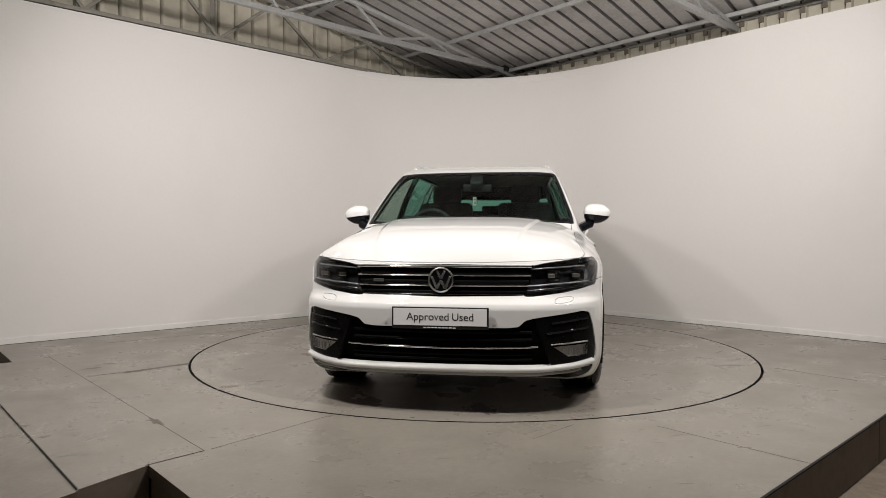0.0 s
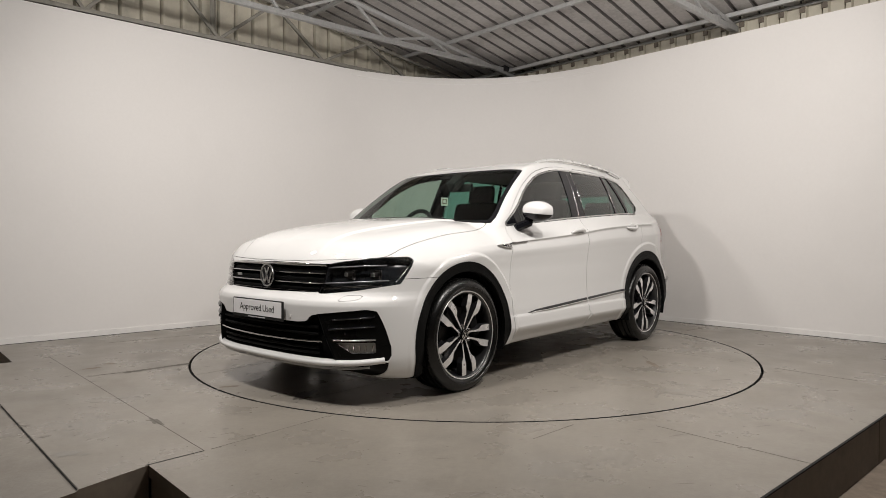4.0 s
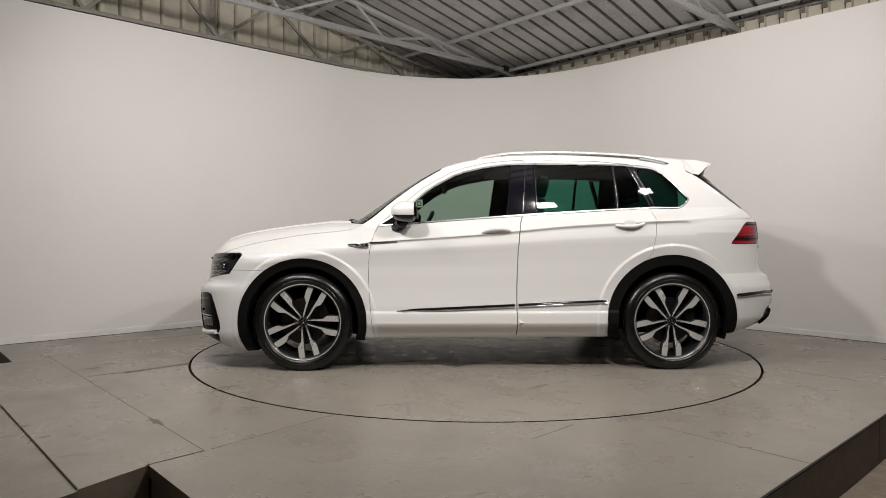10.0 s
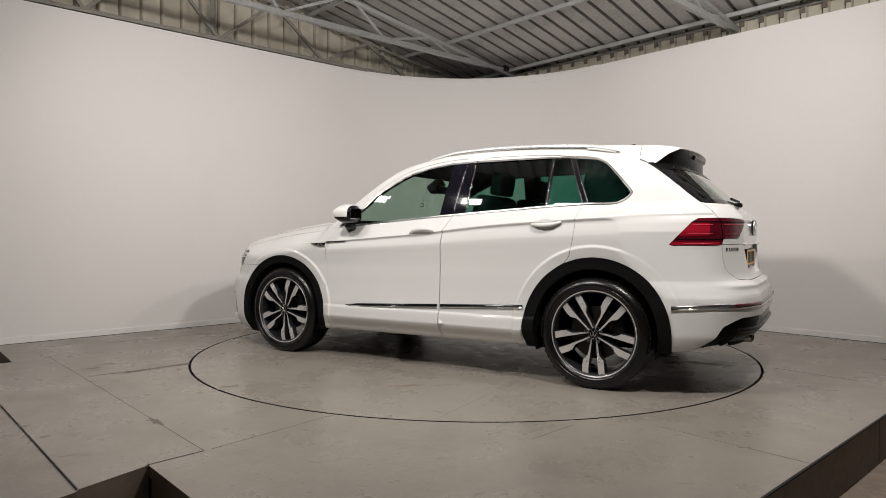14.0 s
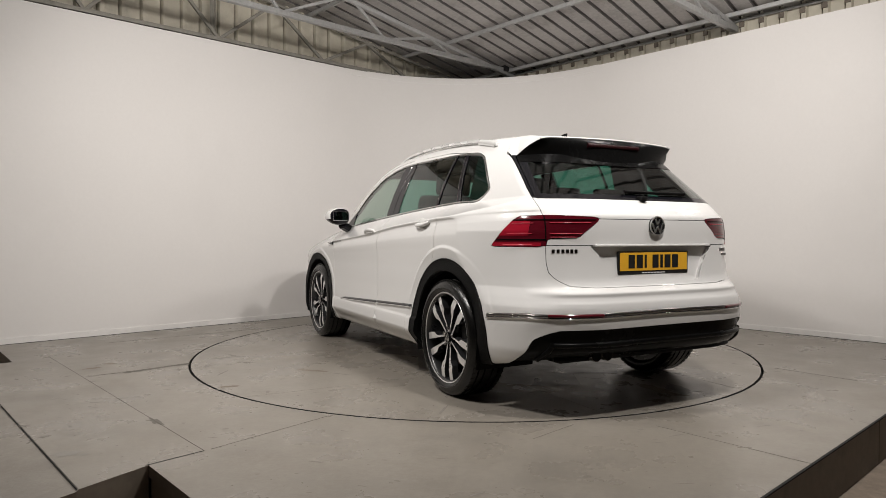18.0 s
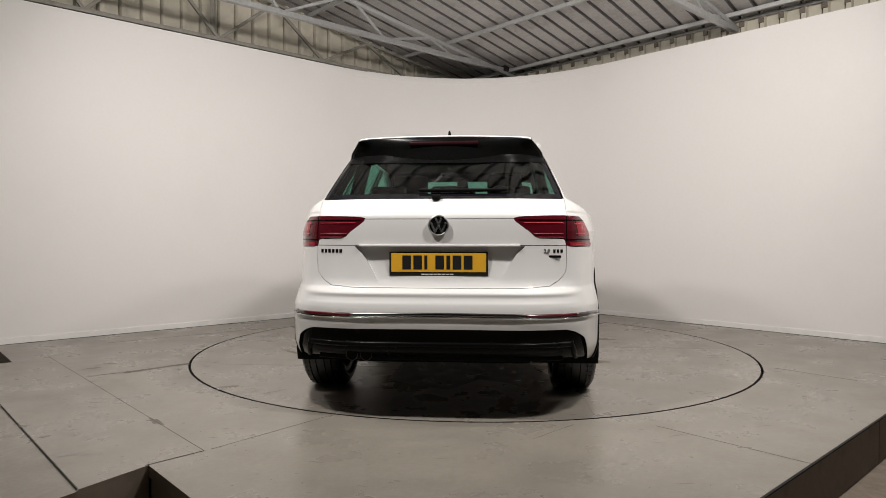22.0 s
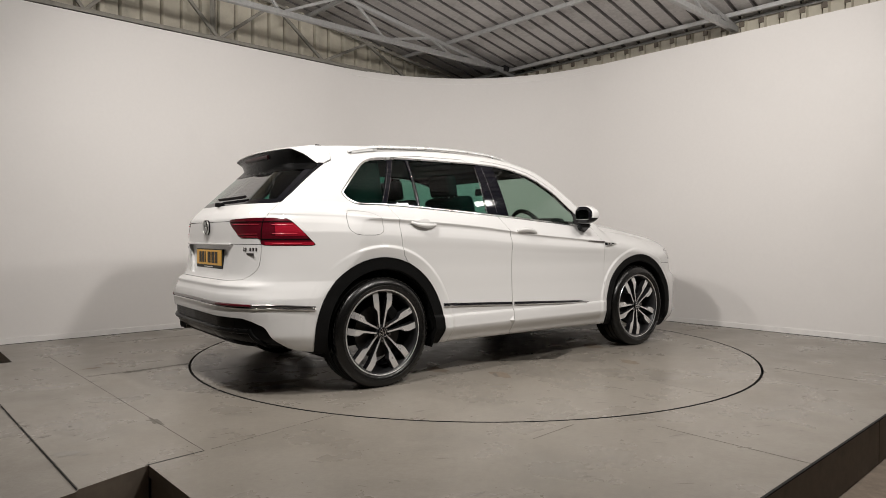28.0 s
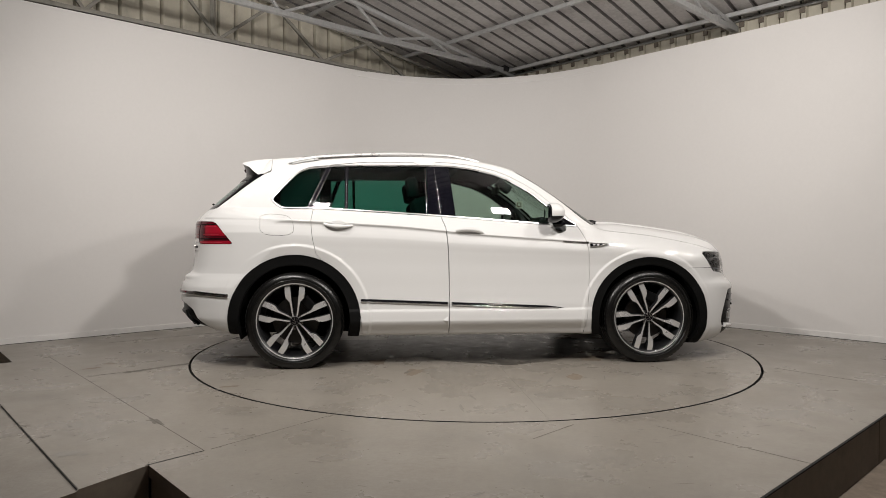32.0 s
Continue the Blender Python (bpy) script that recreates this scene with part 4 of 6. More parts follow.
HATCH = rounded([(0, 0.698), (0.57, 0.700), (0.645, 0.742), (0.682, 0.79), (0.680, 1.0), (0.682, 1.10), (0.680, 1.19), (0.597, 1.45), (0.55, 1.60), (-0.55, 1.60), (-0.597, 1.45), (-0.68, 1.19), (-0.682, 1.10), (-0.68, 1.0), (-0.682, 0.79), (-0.645, 0.742), (-0.57, 0.700)], 1, 0.2)
RECESS = rounded([(0, 0.719), (0.29, 0.722), (0.325, 0.732), (0.368, 0.815), (0.412, 0.878), (0.462, 0.9215), (-0.462, 0.9215), (-0.412, 0.878), (-0.368, 0.815), (-0.325, 0.732), (-0.29, 0.722)], 1, 0.06)
DOOR_F = rounded([(0.815, 0.17), (0.846, 0.39), (0.866, 0.637), (0.861, 0.843), (0.833, 0.975), (0.800, 1.052), (0.62, 1.215), (0.44, 1.36), (0.22, 1.475), (0, 1.528), (-0.21, 1.55), (-0.31, 1.55), (-0.262, 1.13),
                  (-0.23, 1.047), (-0.21, 0.843), (-0.203, 0.558), (-0.207, 0.17)], 1, 0.2)
DOOR_R = rounded([(-0.211, 0.17), (-0.207, 0.558), (-0.214, 0.843), (-0.234, 1.047), (-0.266, 1.13), (-0.314, 1.55), (-1.04, 1.546), (-1.115, 1.52), (-1.22, 1.18), (-1.222, 1.067), (-1.212, 0.965), (-1.18, 0.82), (-1.05, 0.74), (-0.92, 0.60), (-0.86, 0.4), (-0.85, 0.17)], 1, 0.2)

wheel_hole = lambda v: np.minimum.reduce([np.maximum(np.hypot(v[:, 0] - ax, v[:, 2] - az) - ARCH_IN, 0.45 - v[:, 1]) for ax, az, ar in AXLES])
wheel_band = lambda v: np.minimum.reduce([np.maximum(np.hypot((v[:, 0] - ax), v[:, 2] - az) - ar, 0.70 - v[:, 1]) for ax, az, ar in AXLES])
headlamp_cut = meet(nose(HEAD_N), side(HEAD_S, 0.2))
taillamp_cut = meet(tail(TAIL_N), side(TAIL_S, 0.2))
intake_cut = meet(nose(INTAKE_N), side(INTAKE_S, -0.1))
diffuser_cut = meet(tail(DIFFUSER_T), side(DIFFUSER_S, -0.1))

half = half_skin(120, 330, 361)
half = split(half, wheel_hole(half[0]))[1]
# sharp feature lines: shoulder crease, sill ledges and arch flares
for dz in (0.0, -0.0045, -0.0165, -0.0225, -0.083):
    half = score(half, half[0][:, 2] - CREASE(half[0][:, 0]) - dz)
for z in (0.346, 0.422, 0.430):
    half = score(half, half[0][:, 2] - z)
for d in (0.0, -0.022):
    half = score(half, np.where(half[0][:, 2] > 0.8, 0.42 + (2.006 - half[0][:, 0]) * 0.1325 - half[0][:, 1] + d, 1.0))
for (ax, az, ar), (fx_, fr_) in zip(AXLES, FLARES):
    for r in (fr_, fr_ - 0.015):
        half = score(half, np.hypot(half[0][:, 0] - fx_, half[0][:, 2] - az) - r)
for z in (0.705, 0.690, 0.678, 0.668, 0.655, 0.635, 0.618):
    half = score(half, np.where(half[0][:, 0] < -1.55, half[0][:, 2] - z, 1.0))

# cavity and lining behind the panels, open where glass and grilles are
inner = half_skin(60, 120, 141)
inner = split(inner, wheel_hole(inner[0]))[1]
for s in (side(DLO), above(SCREEN), tail(BACKLIGHT), headlamp_cut, nose(GRILLE), intake_cut):
    inner = split(inner, s(inner[0]))[1]
panel("inner_shell", both(inner), M_UNDER, car, -0.034, 0.0, "dark inner lining of the body")

arches, half = cut(half, wheel_band, 0.0)
for nm, sgn in (("front", 1), ("rear", -1)):
    one = split(arches, -sgn * arches[0][:, 0])[0]
    for net in (one, mirrored(one)):
        panel("wheel_arch_trim", net, M_CLADP, car, 0.007, 0.03, "matt black plastic wheel arch trim")

# glass
screen, half = cut(half, above(SCREEN), 0.0015)
edge_in = split(screen, above(SCREEN)(screen[0]) + 0.028)
panel("windscreen", both(edge_in[0]), G_SCREEN, car, -0.003, 0.004, "clear green-tinted windscreen")
panel("windscreen_border", both(edge_in[1]), M_PIANO, car, -0.003, 0.006, "black printed border of the windscreen")
back, half = cut(half, tail(BACKLIGHT), 0.0015)
band, back = split(back, 1.395 + 0.03 * np.abs(back[0][:, 1]) ** 2 - back[0][:, 2])
back_rim, back = (lambda r: (r[1], r[0]))(split(back, tail(BACKLIGHT)(back[0]) + 0.030))
panel("rear_window_border", both(back_rim), M_PIANO, car, -0.003, 0.005, "black printed border of the rear window")
panel("rear_window", both(back), G_REAR, car, -0.003, 0.005, "dark tinted rear window")
panel("rear_window_head", both(band), M_NOIR, car, -0.001, 0.005, "gloss black panel above the rear window")
dlo, half = cut(half, side(DLO), 0.002)
frame_band, dlo = (lambda r: (r[1], r[0]))(split(dlo, side(DLO)(dlo[0]) + 0.011))
for net in (frame_band, mirrored(frame_band)):
    panel("window_trim", net, M_SATIN, car, 0.003, 0.010, "thin bright moulding round the side windows")
BARS = [((0.615, 1.30), (0.585, 1.05)), ((-0.189, 1.515), (-0.147, 1.122)), ((-0.357, 1.515), (-0.358, 1.143)), ((-0.960, 1.512), (-0.961, 1.176)), ((-0.985, 1.512), (-0.986, 1.176)), ((-1.090, 1.503), (-1.221, 1.188)), ((-1.140, 1.486), (-1.262, 1.192))]
KINDS = [("mirror_sail", M_PIANO, 0.001), ("front_door_window", G_FRONT, -0.004), ("b_pillar_cover", M_PILLAR, 0.001), ("rear_door_window", G_REAR, -0.004), ("window_bar", M_PILLAR, 0.001),
         ("rear_door_fixed_window", G_REAR, -0.004), ("window_bar", M_PILLAR, 0.001), ("quarter_window", G_REAR, -0.004)]
rest = dlo
for (nm, mt, lf), bar in zip(KINDS, BARS + [None]):
    if bar is None:
        piece = rest
    else:
        piece, rest = split(rest, line_x(rest[0][:, 2], *bar) - rest[0][:, 0])
    for net in (piece, mirrored(piece)):
        panel(nm, net, mt, car, lf, 0.004, {"b_pillar_cover": "gloss black pillar cover", "window_bar": "dark bright-edged window divider"}.get(nm, ""))

for s_ in (1, -1):
    for top_, low_ in (((-0.301, 1.505), (-0.263, 1.145)), ((-0.370, 1.505), (-0.369, 1.150)), ((-0.973, 1.505), (-0.974, 1.182)), ((-1.096, 1.495), (-1.222, 1.196)), ((-1.132, 1.480), (-1.255, 1.198))):
        z_ = np.linspace(low_[1], top_[1], 24)
        ribbon("pillar_edge", on_side(line_x(z_, top_, low_), z_, s_), 0.004, 0.003, 0.003, M_DARKCHROME, car, "thin bright edge on the pillar")

# lamps, grille and intakes
head, half = cut(half, headlamp_cut)
lamp_t, half = cut(half, taillamp_cut)
gril, half = cut(half, nose(GRILLE), 0.0)
take, half = cut(half, intake_cut, 0.0)
diff, half = cut(half, diffuser_cut, 0.001)
chin, half = cut(half, lambda v: np.maximum.reduce([v[:, 2] - (0.242 + 0.03 * v[:, 1] ** 2), 1.955 - v[:, 0], np.abs(v[:, 1]) - 0.84]), 0.0)

# sheet metal
hood_line = pchip([(0.88, 1.30), (0.925, 1.080), (0.960, 1.046), (1.0, 1.026), (1.06, 1.014), (1.139, 1.005), (1.336, 0.985), (1.61, 0.940), (1.795, 0.898), (1.87, 0.874), (1.933, 0.852), (2.4, 0.80)])
hood, half = cut(half, lambda v: np.maximum.reduce([hood_line(v[:, 0]) - v[:, 2], 0.90 - v[:, 0], 0.825 + 0.04 * v[:, 1] ** 2 - v[:, 2]]))
bump_f, half = cut(half, lambda v: np.maximum(v[:, 2] - 0.728, 1.60 - v[:, 0]))
hatch, half = cut(half, tail(HATCH, -1.55))
rec, hatch = cut(hatch, tail(RECESS), 0.0)
for z in (1.0635, 0.9225):
    up_net = split(hatch, z + 0.0018 - hatch[0][:, 2])[0]
    hatch = joined(up_net, split(hatch, hatch[0][:, 2] - z + 0.0018)[0])
crest, hatch = split(hatch, 1.452 - hatch[0][:, 2])
fins, hatch = split(hatch, 1.181 - hatch[0][:, 2])
hatch = joined(hatch, crest)
bump_r, half = cut(half, lambda v: np.maximum(v[:, 2] - (0.668 - 0.05 * np.clip((v[:, 0] + 2.1) / 0.3, 0, 1)), v[:, 0] + 1.70), 0.0)
door_f, half = cut(half, side(DOOR_F))
door_r, half = cut(half, side(DOOR_R))
wing, shell = split(half, np.maximum(0.80 - half[0][:, 0], half[0][:, 2] - 1.2))
FLAP = rounded([(-1.362, 1.124), (-1.600, 1.142), (-1.585, 0.980), (-1.335, 0.978)], 2, 0.2)
panel("bonnet", both(hood), M_PAINT, car, 0.0, 0.018)
WASHER = rounded([(0.612, 0.602), (0.715, 0.613), (0.722, 0.640), (0.625, 0.636)], 2, 0.2)
washer, bump_f = cut(bump_f, nose(WASHER), 0.0011)
for net in (washer, mirrored(washer)):
    panel("washer_cover", net, M_PAINT, car, 0.0, 0.01)
panel("front_bumper", both(bump_f), M_PAINT, car, 0.0, 0.018)
panel("rear_bumper", both(bump_r), M_PAINT, car, 0.0, 0.018)
panel("tailgate", both(hatch), M_PAINT, car, 0.0, 0.018)
for net in (fins, mirrored(fins)):
    panel("rear_window_fin", net, M_PIANO, car, 0.0, 0.012, "gloss black fin beside the rear window")
panel("plate_recess", both(rec), M_PAINT, car, -0.024, -0.024)
r_shell = mirrored(shell)
flap_s = lambda v: np.maximum(sd(v[:, 0], v[:, 2], FLAP), 0.6 + v[:, 1])
flap, r_shell = cut(r_shell, flap_s, 0.0014)
panel("fuel_flap", flap, M_PAINT, car, 0.0, 0.01)
panel("body_shell", joined(shell, r_shell), M_PAINT, car, 0.0, 0.018)
for net in (wing, mirrored(wing)):
    panel("front_wing", net, M_PAINT, car, 0.0, 0.018)
for s in (1, -1):
    for nm, net in (("front_door", door_f), ("rear_door", door_r)):
        panel(nm, net if s > 0 else mirrored(net), M_PAINT, car, 0.0, 0.018)
panel("chin_lip", both(chin), M_NOIR, car, -0.004, 0.01, "gloss black lower lip of the bumper")
panel("rear_diffuser", both(diff), M_CLADG, car, -0.012, -0.012, "gloss black lower rear bumper")


def nose_path(y0, y1, zf, n=41, back=0.0):
    y = lin(y0, y1, n)
    p = on_nose(y, zf(y))
    p[:, 0] -= back
    return p


def tail_path(y0, y1, zf, n=41):
    y = lin(y0, y1, n)
    return on_tail(y, zf(y) if callable(zf) else np.full(n, zf))


def side_path(x0, x1, zf, s=1, n=41):
    x = lin(x0, x1, n)
    return on_side(x, zf(x) if callable(zf) else np.full(n, zf), s)


# radiator grille with its bright bars
panel("grille_backing", both(gril), M_UNDER, car, -0.055, -0.055, "black recess behind the grille bars")
for z, w, o, m in ((0.804, 0.020, 0.004, M_CHROME), (0.756, 0.009, -0.006, M_CHROME), (0.699, 0.010, -0.006, M_CHROME), (0.655, 0.004, -0.012, M_DARKCHROME)):
    wide = 0.49 if z > 0.7 else 0.475 if z > 0.69 else 0.455
    ribbon("grille_bar", nose_path(-wide, wide, lambda y, z=z: np.full(len(y), z)), w * 0.8, o + 0.006, 0.03, m, car, "bright chrome grille bar" if m is M_CHROME else "smoked chrome grille bar")
gb = on_nose([-0.36], [0.727])[0]
part("grille_mark", box_bm((0.006, 0.060, 0.016), pose(gb[0] + 0.002, gb[1], gb[2], 0, 0, -8), 0.002), M_SATIN, car, "small bright mark in the grille")
for z in (0.775, 0.721, 0.668):
    ribbon("grille_slat", nose_path(-0.48 if z > 0.7 else -0.46, 0.48 if z > 0.7 else 0.46, lambda y, z=z: np.full(len(y), z)), 0.030, -0.012, 0.04, M_SLAT, car, "black grille slat")


def emblem(x, z, r, face, name):
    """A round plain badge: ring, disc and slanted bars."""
    m = pose(x, 0, z, 0, 90 * face, 0)
    disc = part(name, cyl_bm(r * 0.93, 0.012, m, None, 40), M_PIANO, car, "round badge with a bright ring")
    bm = bmesh.new()
    n, k = 48, 8
    ring = [[bm.verts.new(m @ Vector(((r * 0.93 + r * 0.075 * math.cos(2 * math.pi * j / k)) * math.cos(2 * math.pi * i / n), (r * 0.93 + r * 0.075 * math.cos(2 * math.pi * j / k)) * math.sin(2 * math.pi * i / n), 0.008 + r * 0.09 * math.sin(2 * math.pi * j / k)))) for j in range(k)] for i in range(n)]
    for i in range(n):
        for j in range(k):
            bm.faces.new((ring[i][j], ring[(i + 1) % n][j], ring[(i + 1) % n][(j + 1) % k], ring[i][(j + 1) % k]))
    part("badge_ring", bm, M_SATIN, disc, "bright ring", True)
    d = face * 0.010
    for (y0, z0), (y1, z1) in (((-0.33, 0.78), (0, 0.10)), ((0.33, 0.78), (0, 0.10)), ((-0.80, 0.30), (-0.36, -0.72)), ((0.80, 0.30), (0.36, -0.72)), ((-0.36, -0.72), (0, -0.05)), ((0.36, -0.72), (0, -0.05))):
        part("badge_bar", bar_bm((x + d, y0 * r * 0.9, z + z0 * r * 0.9), (x + d, y1 * r * 0.9, z + z1 * r * 0.9), r * 0.17, 0.006, None, 0.001, (1, 0, 0)), M_SATIN, disc)


emblem(float(on_nose([0.0], [0.732])[0, 0]) + 0.010, 0.732, 0.071, 1, "front_badge")
emblem(float(on_tail([0.0], [1.029])[0, 0]) - 0.006, 1.029, 0.055, -1, "rear_badge")

# headlamps
for s in (1, -1):
    net = head if s > 0 else mirrored(head)
    hl = panel("headlamp", net, G_CLEAR, car, -0.002, 0.004, "clear-covered dark headlamp with light strips")
    panel("housing", net, M_LAMPIN, hl, -0.060, -0.056, "black inside of the headlamp")
    inn = lambda y0, y1, zf, back: (lambda p: p - normals(p) * back)(nose_path(s * y0, s * y1, zf, 24))
    ribbon("light_strip", inn(0.49, 0.80, lambda y: 0.795 + 0.055 * (np.abs(y) - 0.49), 0.020), 0.009, 0.004, 0.01, M_LEDGUIDE, hl, "bright upper strip")
    ribbon("light_strip", inn(0.47, 0.815, lambda y: 0.700 + 0.06 * (np.abs(y) - 0.49), 0.012), 0.010, 0.004, 0.02, M_LEDGUIDE, hl, "bright middle strip")
    ribbon("light_strip", inn(0.47, 0.79, lambda y: 0.672 + 0.07 * (np.abs(y) - 0.47), 0.02), 0.018, 0.003, 0.02, M_DARKCHROME, hl)
    zz = lin(0.712, 0.838, 16)
    up_ = on_side(1.905 - 0.88 * (zz - 0.70), zz, s)
    ribbon("light_strip", up_ - normals(up_) * 0.014, 0.006, 0.004, 0.01, M_DARKCHROME, hl, "smoked rising strip", lin(1, 0.5, 16))
    for y in (0.60, 0.735):
        q = on_nose([s * y], [0.752])[0] - np.array((0.022, 0, 0))
        part("lamp_module", box_bm((0.010, 0.040, 0.022), pose(*q, 0, 0, -s * 20), 0.004), M_SATIN, hl, "small bright lamp module")
        c = on_nose([s * y], [0.752])[0] - np.array((0.050, 0, 0))
        pj = cyl_bm(0.030, 0.03, pose(*c, 0, 90, s * 15), None, 24, bevel=0.004)
        part("projector", pj, M_DARKCHROME, hl, "round lamp lens")
        part("lamp_surround", box_bm((0.02, 0.095, 0.062), pose(c[0] - 0.01, c[1], c[2], 0, 0, -s * 18), 0.012), M_DARKCHROME, hl)

# lower front: chin blade, bars, fog lamps
chin_z = pchip([(-0.84, 0.277), (-0.7, 0.260), (-0.5, 0.252), (0, 0.252), (0.5, 0.252), (0.7, 0.260), (0.84, 0.277)])
ribbon("chin_blade", nose_path(-0.825, 0.825, chin_z, 81), 0.032, 0.020, 0.02, M_PAINT, car, "white blade across the lower bumper")
# thin white ribbon paints in the reflection below the blade
ribbon("chin_line", nose_path(-0.76, 0.76, lambda y: chin_z(y) - 0.030, 61), 0.006, 0.010, 0.01, M_PAINT, car)
pod_side, mid_take = split(take, 0.555 - 0.35 * (take[0][:, 2] - 0.40) - np.abs(take[0][:, 1]))
FOG = [(0.612, 0.372), (0.80, 0.377), (0.80, 0.318), (0.695, 0.313)]
pod_fog, pod_side = split(pod_side, sd(pod_side[0][:, 1], pod_side[0][:, 2], FOG))
for net in (pod_side, mirrored(pod_side)):
    panel("intake_side", net, M_NOIR, car, -0.006, 0.02, "gloss black corner of the lower bumper")
panel("intake_backing", both(mid_take), M_UNDER, car, -0.05, -0.05, "black recess of the lower air intake")
for z, w in ((0.452, 0.018), (0.412, 0.016), (0.330, 0.018), (0.300, 0.016)):
    ribbon("intake_slat", nose_path(-0.50, 0.50, lambda y, z=z: np.full(len(y), z)), w, -0.016, 0.05, M_SLAT, car, "black intake slat")
ribbon("intake_strip", nose_path(-0.53, 0.53, lambda y: 0.366 + 0.03 * np.abs(y) ** 2), 0.010, -0.004, 0.03, M_CHROME, car, "thin bright strip across the intake")
for s in (1, -1):
    for z, y0 in ((0.50, 0.60), (0.445, 0.575)):
        ribbon("pod_rib", nose_path(s * y0, s * 0.80, lambda y, z=z, y0=y0: z + 0.10 * (np.abs(y) - y0), 24), 0.010, 0.004, 0.01, M_PIANO, car)
    ribbon("intake_trim", (lambda p: p)(nose_path(s * 0.60, s * 0.80, lambda y: 0.385 + 0.03 * (np.abs(y) - 0.6), 24)), 0.008, 0.0, 0.03, M_SATIN, car, "thin bright strip over the fog lamp")
    for y, z in ((0.665, 0.425), (0.30, 0.505)):
        q = on_nose([s * y], [z])[0]
        part("parking_sensor", cyl_bm(0.009, 0.006, pose(q[0] + (0.001 if y < 0.5 else -0.004), q[1], q[2], 0, 90, 0), None, 20, bevel=0.001), M_PAINT if y < 0.5 else M_PIANO, car)
    fog = pod_fog if s > 0 else mirrored(pod_fog)
    fl = panel("fog_lamp", fog, G_CLEAR, car, -0.006, 0.004, "clear fog lamp in the bumper corner")
    panel("reflector", fog, M_REFLECT, fl, -0.022, -0.018, "bright reflector")
    for k in range(5):
        y = 0.665 + 0.028 * k
        q = on_nose([s * y], [0.34])[0]
        part("lamp_rib", box_bm((0.006, 0.006, 0.036), Matrix.Translation(q - np.array((0.018, 0, 0))), 0.001), M_CHROME, fl)

# tail lamps
for s in (1, -1):
    net = lamp_t if s > 0 else mirrored(lamp_t)
    tl = panel("tail_lamp", net, M_LAMPDARK, car, 0.001, 0.02, "dark red tail lamp wrapping the rear corner")
    v = net[0]
    ay = np.abs(v[:, 1])
    for nm, fld, mt, lb in (("light_segment", [(0, 0, -1, 0.975), (0, 0, 1, -1.052), (1, 0, 0.45, 1.405), (-1, 0, 0, -2.005)], M_LAMPRED, "brighter red lamp segment"),
                            
                            ("light_segment", [(0, 0, -1, 0.918), (0, 0, 1, -0.938), (0, -1, 0, 0.70)], M_LAMPRED, "brighter red lamp strip"),
                            ("lamp_shadow_line", [(0, 0, -1, 0.950), (0, 0, 1, -0.957), (0, -1, 0, 0.68)], M_NOIR, "dark line across the lamp"),
                            ("lamp_shadow_line", [(0, 0, -1, 1.056), (0, 0, 1, -1.061), (0, -1, 0, 0.42)], M_NOIR, "dark line across the lamp"),
                            ("lamp_shadow_line", [(0, 0, -1, 0.945), (0, 1, 0, -0.6825), (0, -1, 0, 0.6775)], M_NOIR, "dark gap in the lamp")):
        sub = net
        for cx, cy, cz, c0 in fld:
            w_ = sub[0]
            sub = split(sub, cx * w_[:, 0] + cy * np.abs(w_[:, 1]) + cz * w_[:, 2] + c0)[0]
        if len(sub[1]):
            panel(nm, sub, mt, tl, 0.003, 0.004, lb)
    for y0, y1, z in ((0.45, 0.66, 1.043), (0.50, 0.66, 0.984), (0.53, 0.66, 0.966)):
        ribbon("light_guide", tail_path(s * y0, s * y1, z, 16), 0.004, 0.005, 0.002, M_LAMPLITE, tl)
    for z in (1.040, 0.986, 0.926):
        ribbon("light_guide", side_path(-1.90 + 0.4 * (1.0 - z), -2.02, z, s, 16), 0.005, 0.005, 0.002, M_LAMPLITE, tl)

# rear bumper trim, reflectors, exhaust
ribbon("bumper_strip", tail_path(-0.80, 0.80, lambda y: 0.566 - 0.01 * np.abs(y), 81), 0.024, 0.006, 0.02, M_DARKCHROME, car, "bright strip across the rear bumper")
ribbon("bumper_strip_edge", tail_path(-0.80, 0.80, lambda y: 0.5525 - 0.01 * np.abs(y), 81), 0.007, 0.010, 0.01, M_CHROME, car, "bright strip across the rear bumper")
for s in (1, -1):
    ribbon("bumper_strip_side", side_path(-2.08, -1.815, lambda x: 0.5415 - 0.07 * (x + 1.8), s, 24), 0.024, 0.006, 0.02, M_DARKCHROME, car)
    ribbon("bumper_strip_side_edge", side_path(-2.08, -1.815, lambda x: 0.5280 - 0.07 * (x + 1.8), s, 24), 0.007, 0.010, 0.01, M_CHROME, car)
    ribbon("reflector", tail_path(s * 0.455, s * 0.725, lambda y: 0.561 + 0 * y, 24), 0.017, 0.011, 0.01, M_LAMPDARK, car, "narrow red bumper reflector")
    ribbon("diffuser_fin", tail_path(s * 0.70, s * 0.735, lambda y: 0.42 - 3.0 * (np.abs(y) - 0.70), 12), 0.03, 0.003, 0.02, M_NOIR, car)
ribbon("diffuser_bar", tail_path(-0.70, 0.70, 0.405, 61), 0.03, 0.004, 0.02, M_NOIR, car, "gloss black bar of the rear bumper")
ribbon("diffuser_bar", tail_path(-0.66, 0.66, 0.315, 61), 0.016, 0.004, 0.02, M_CLADP, car)
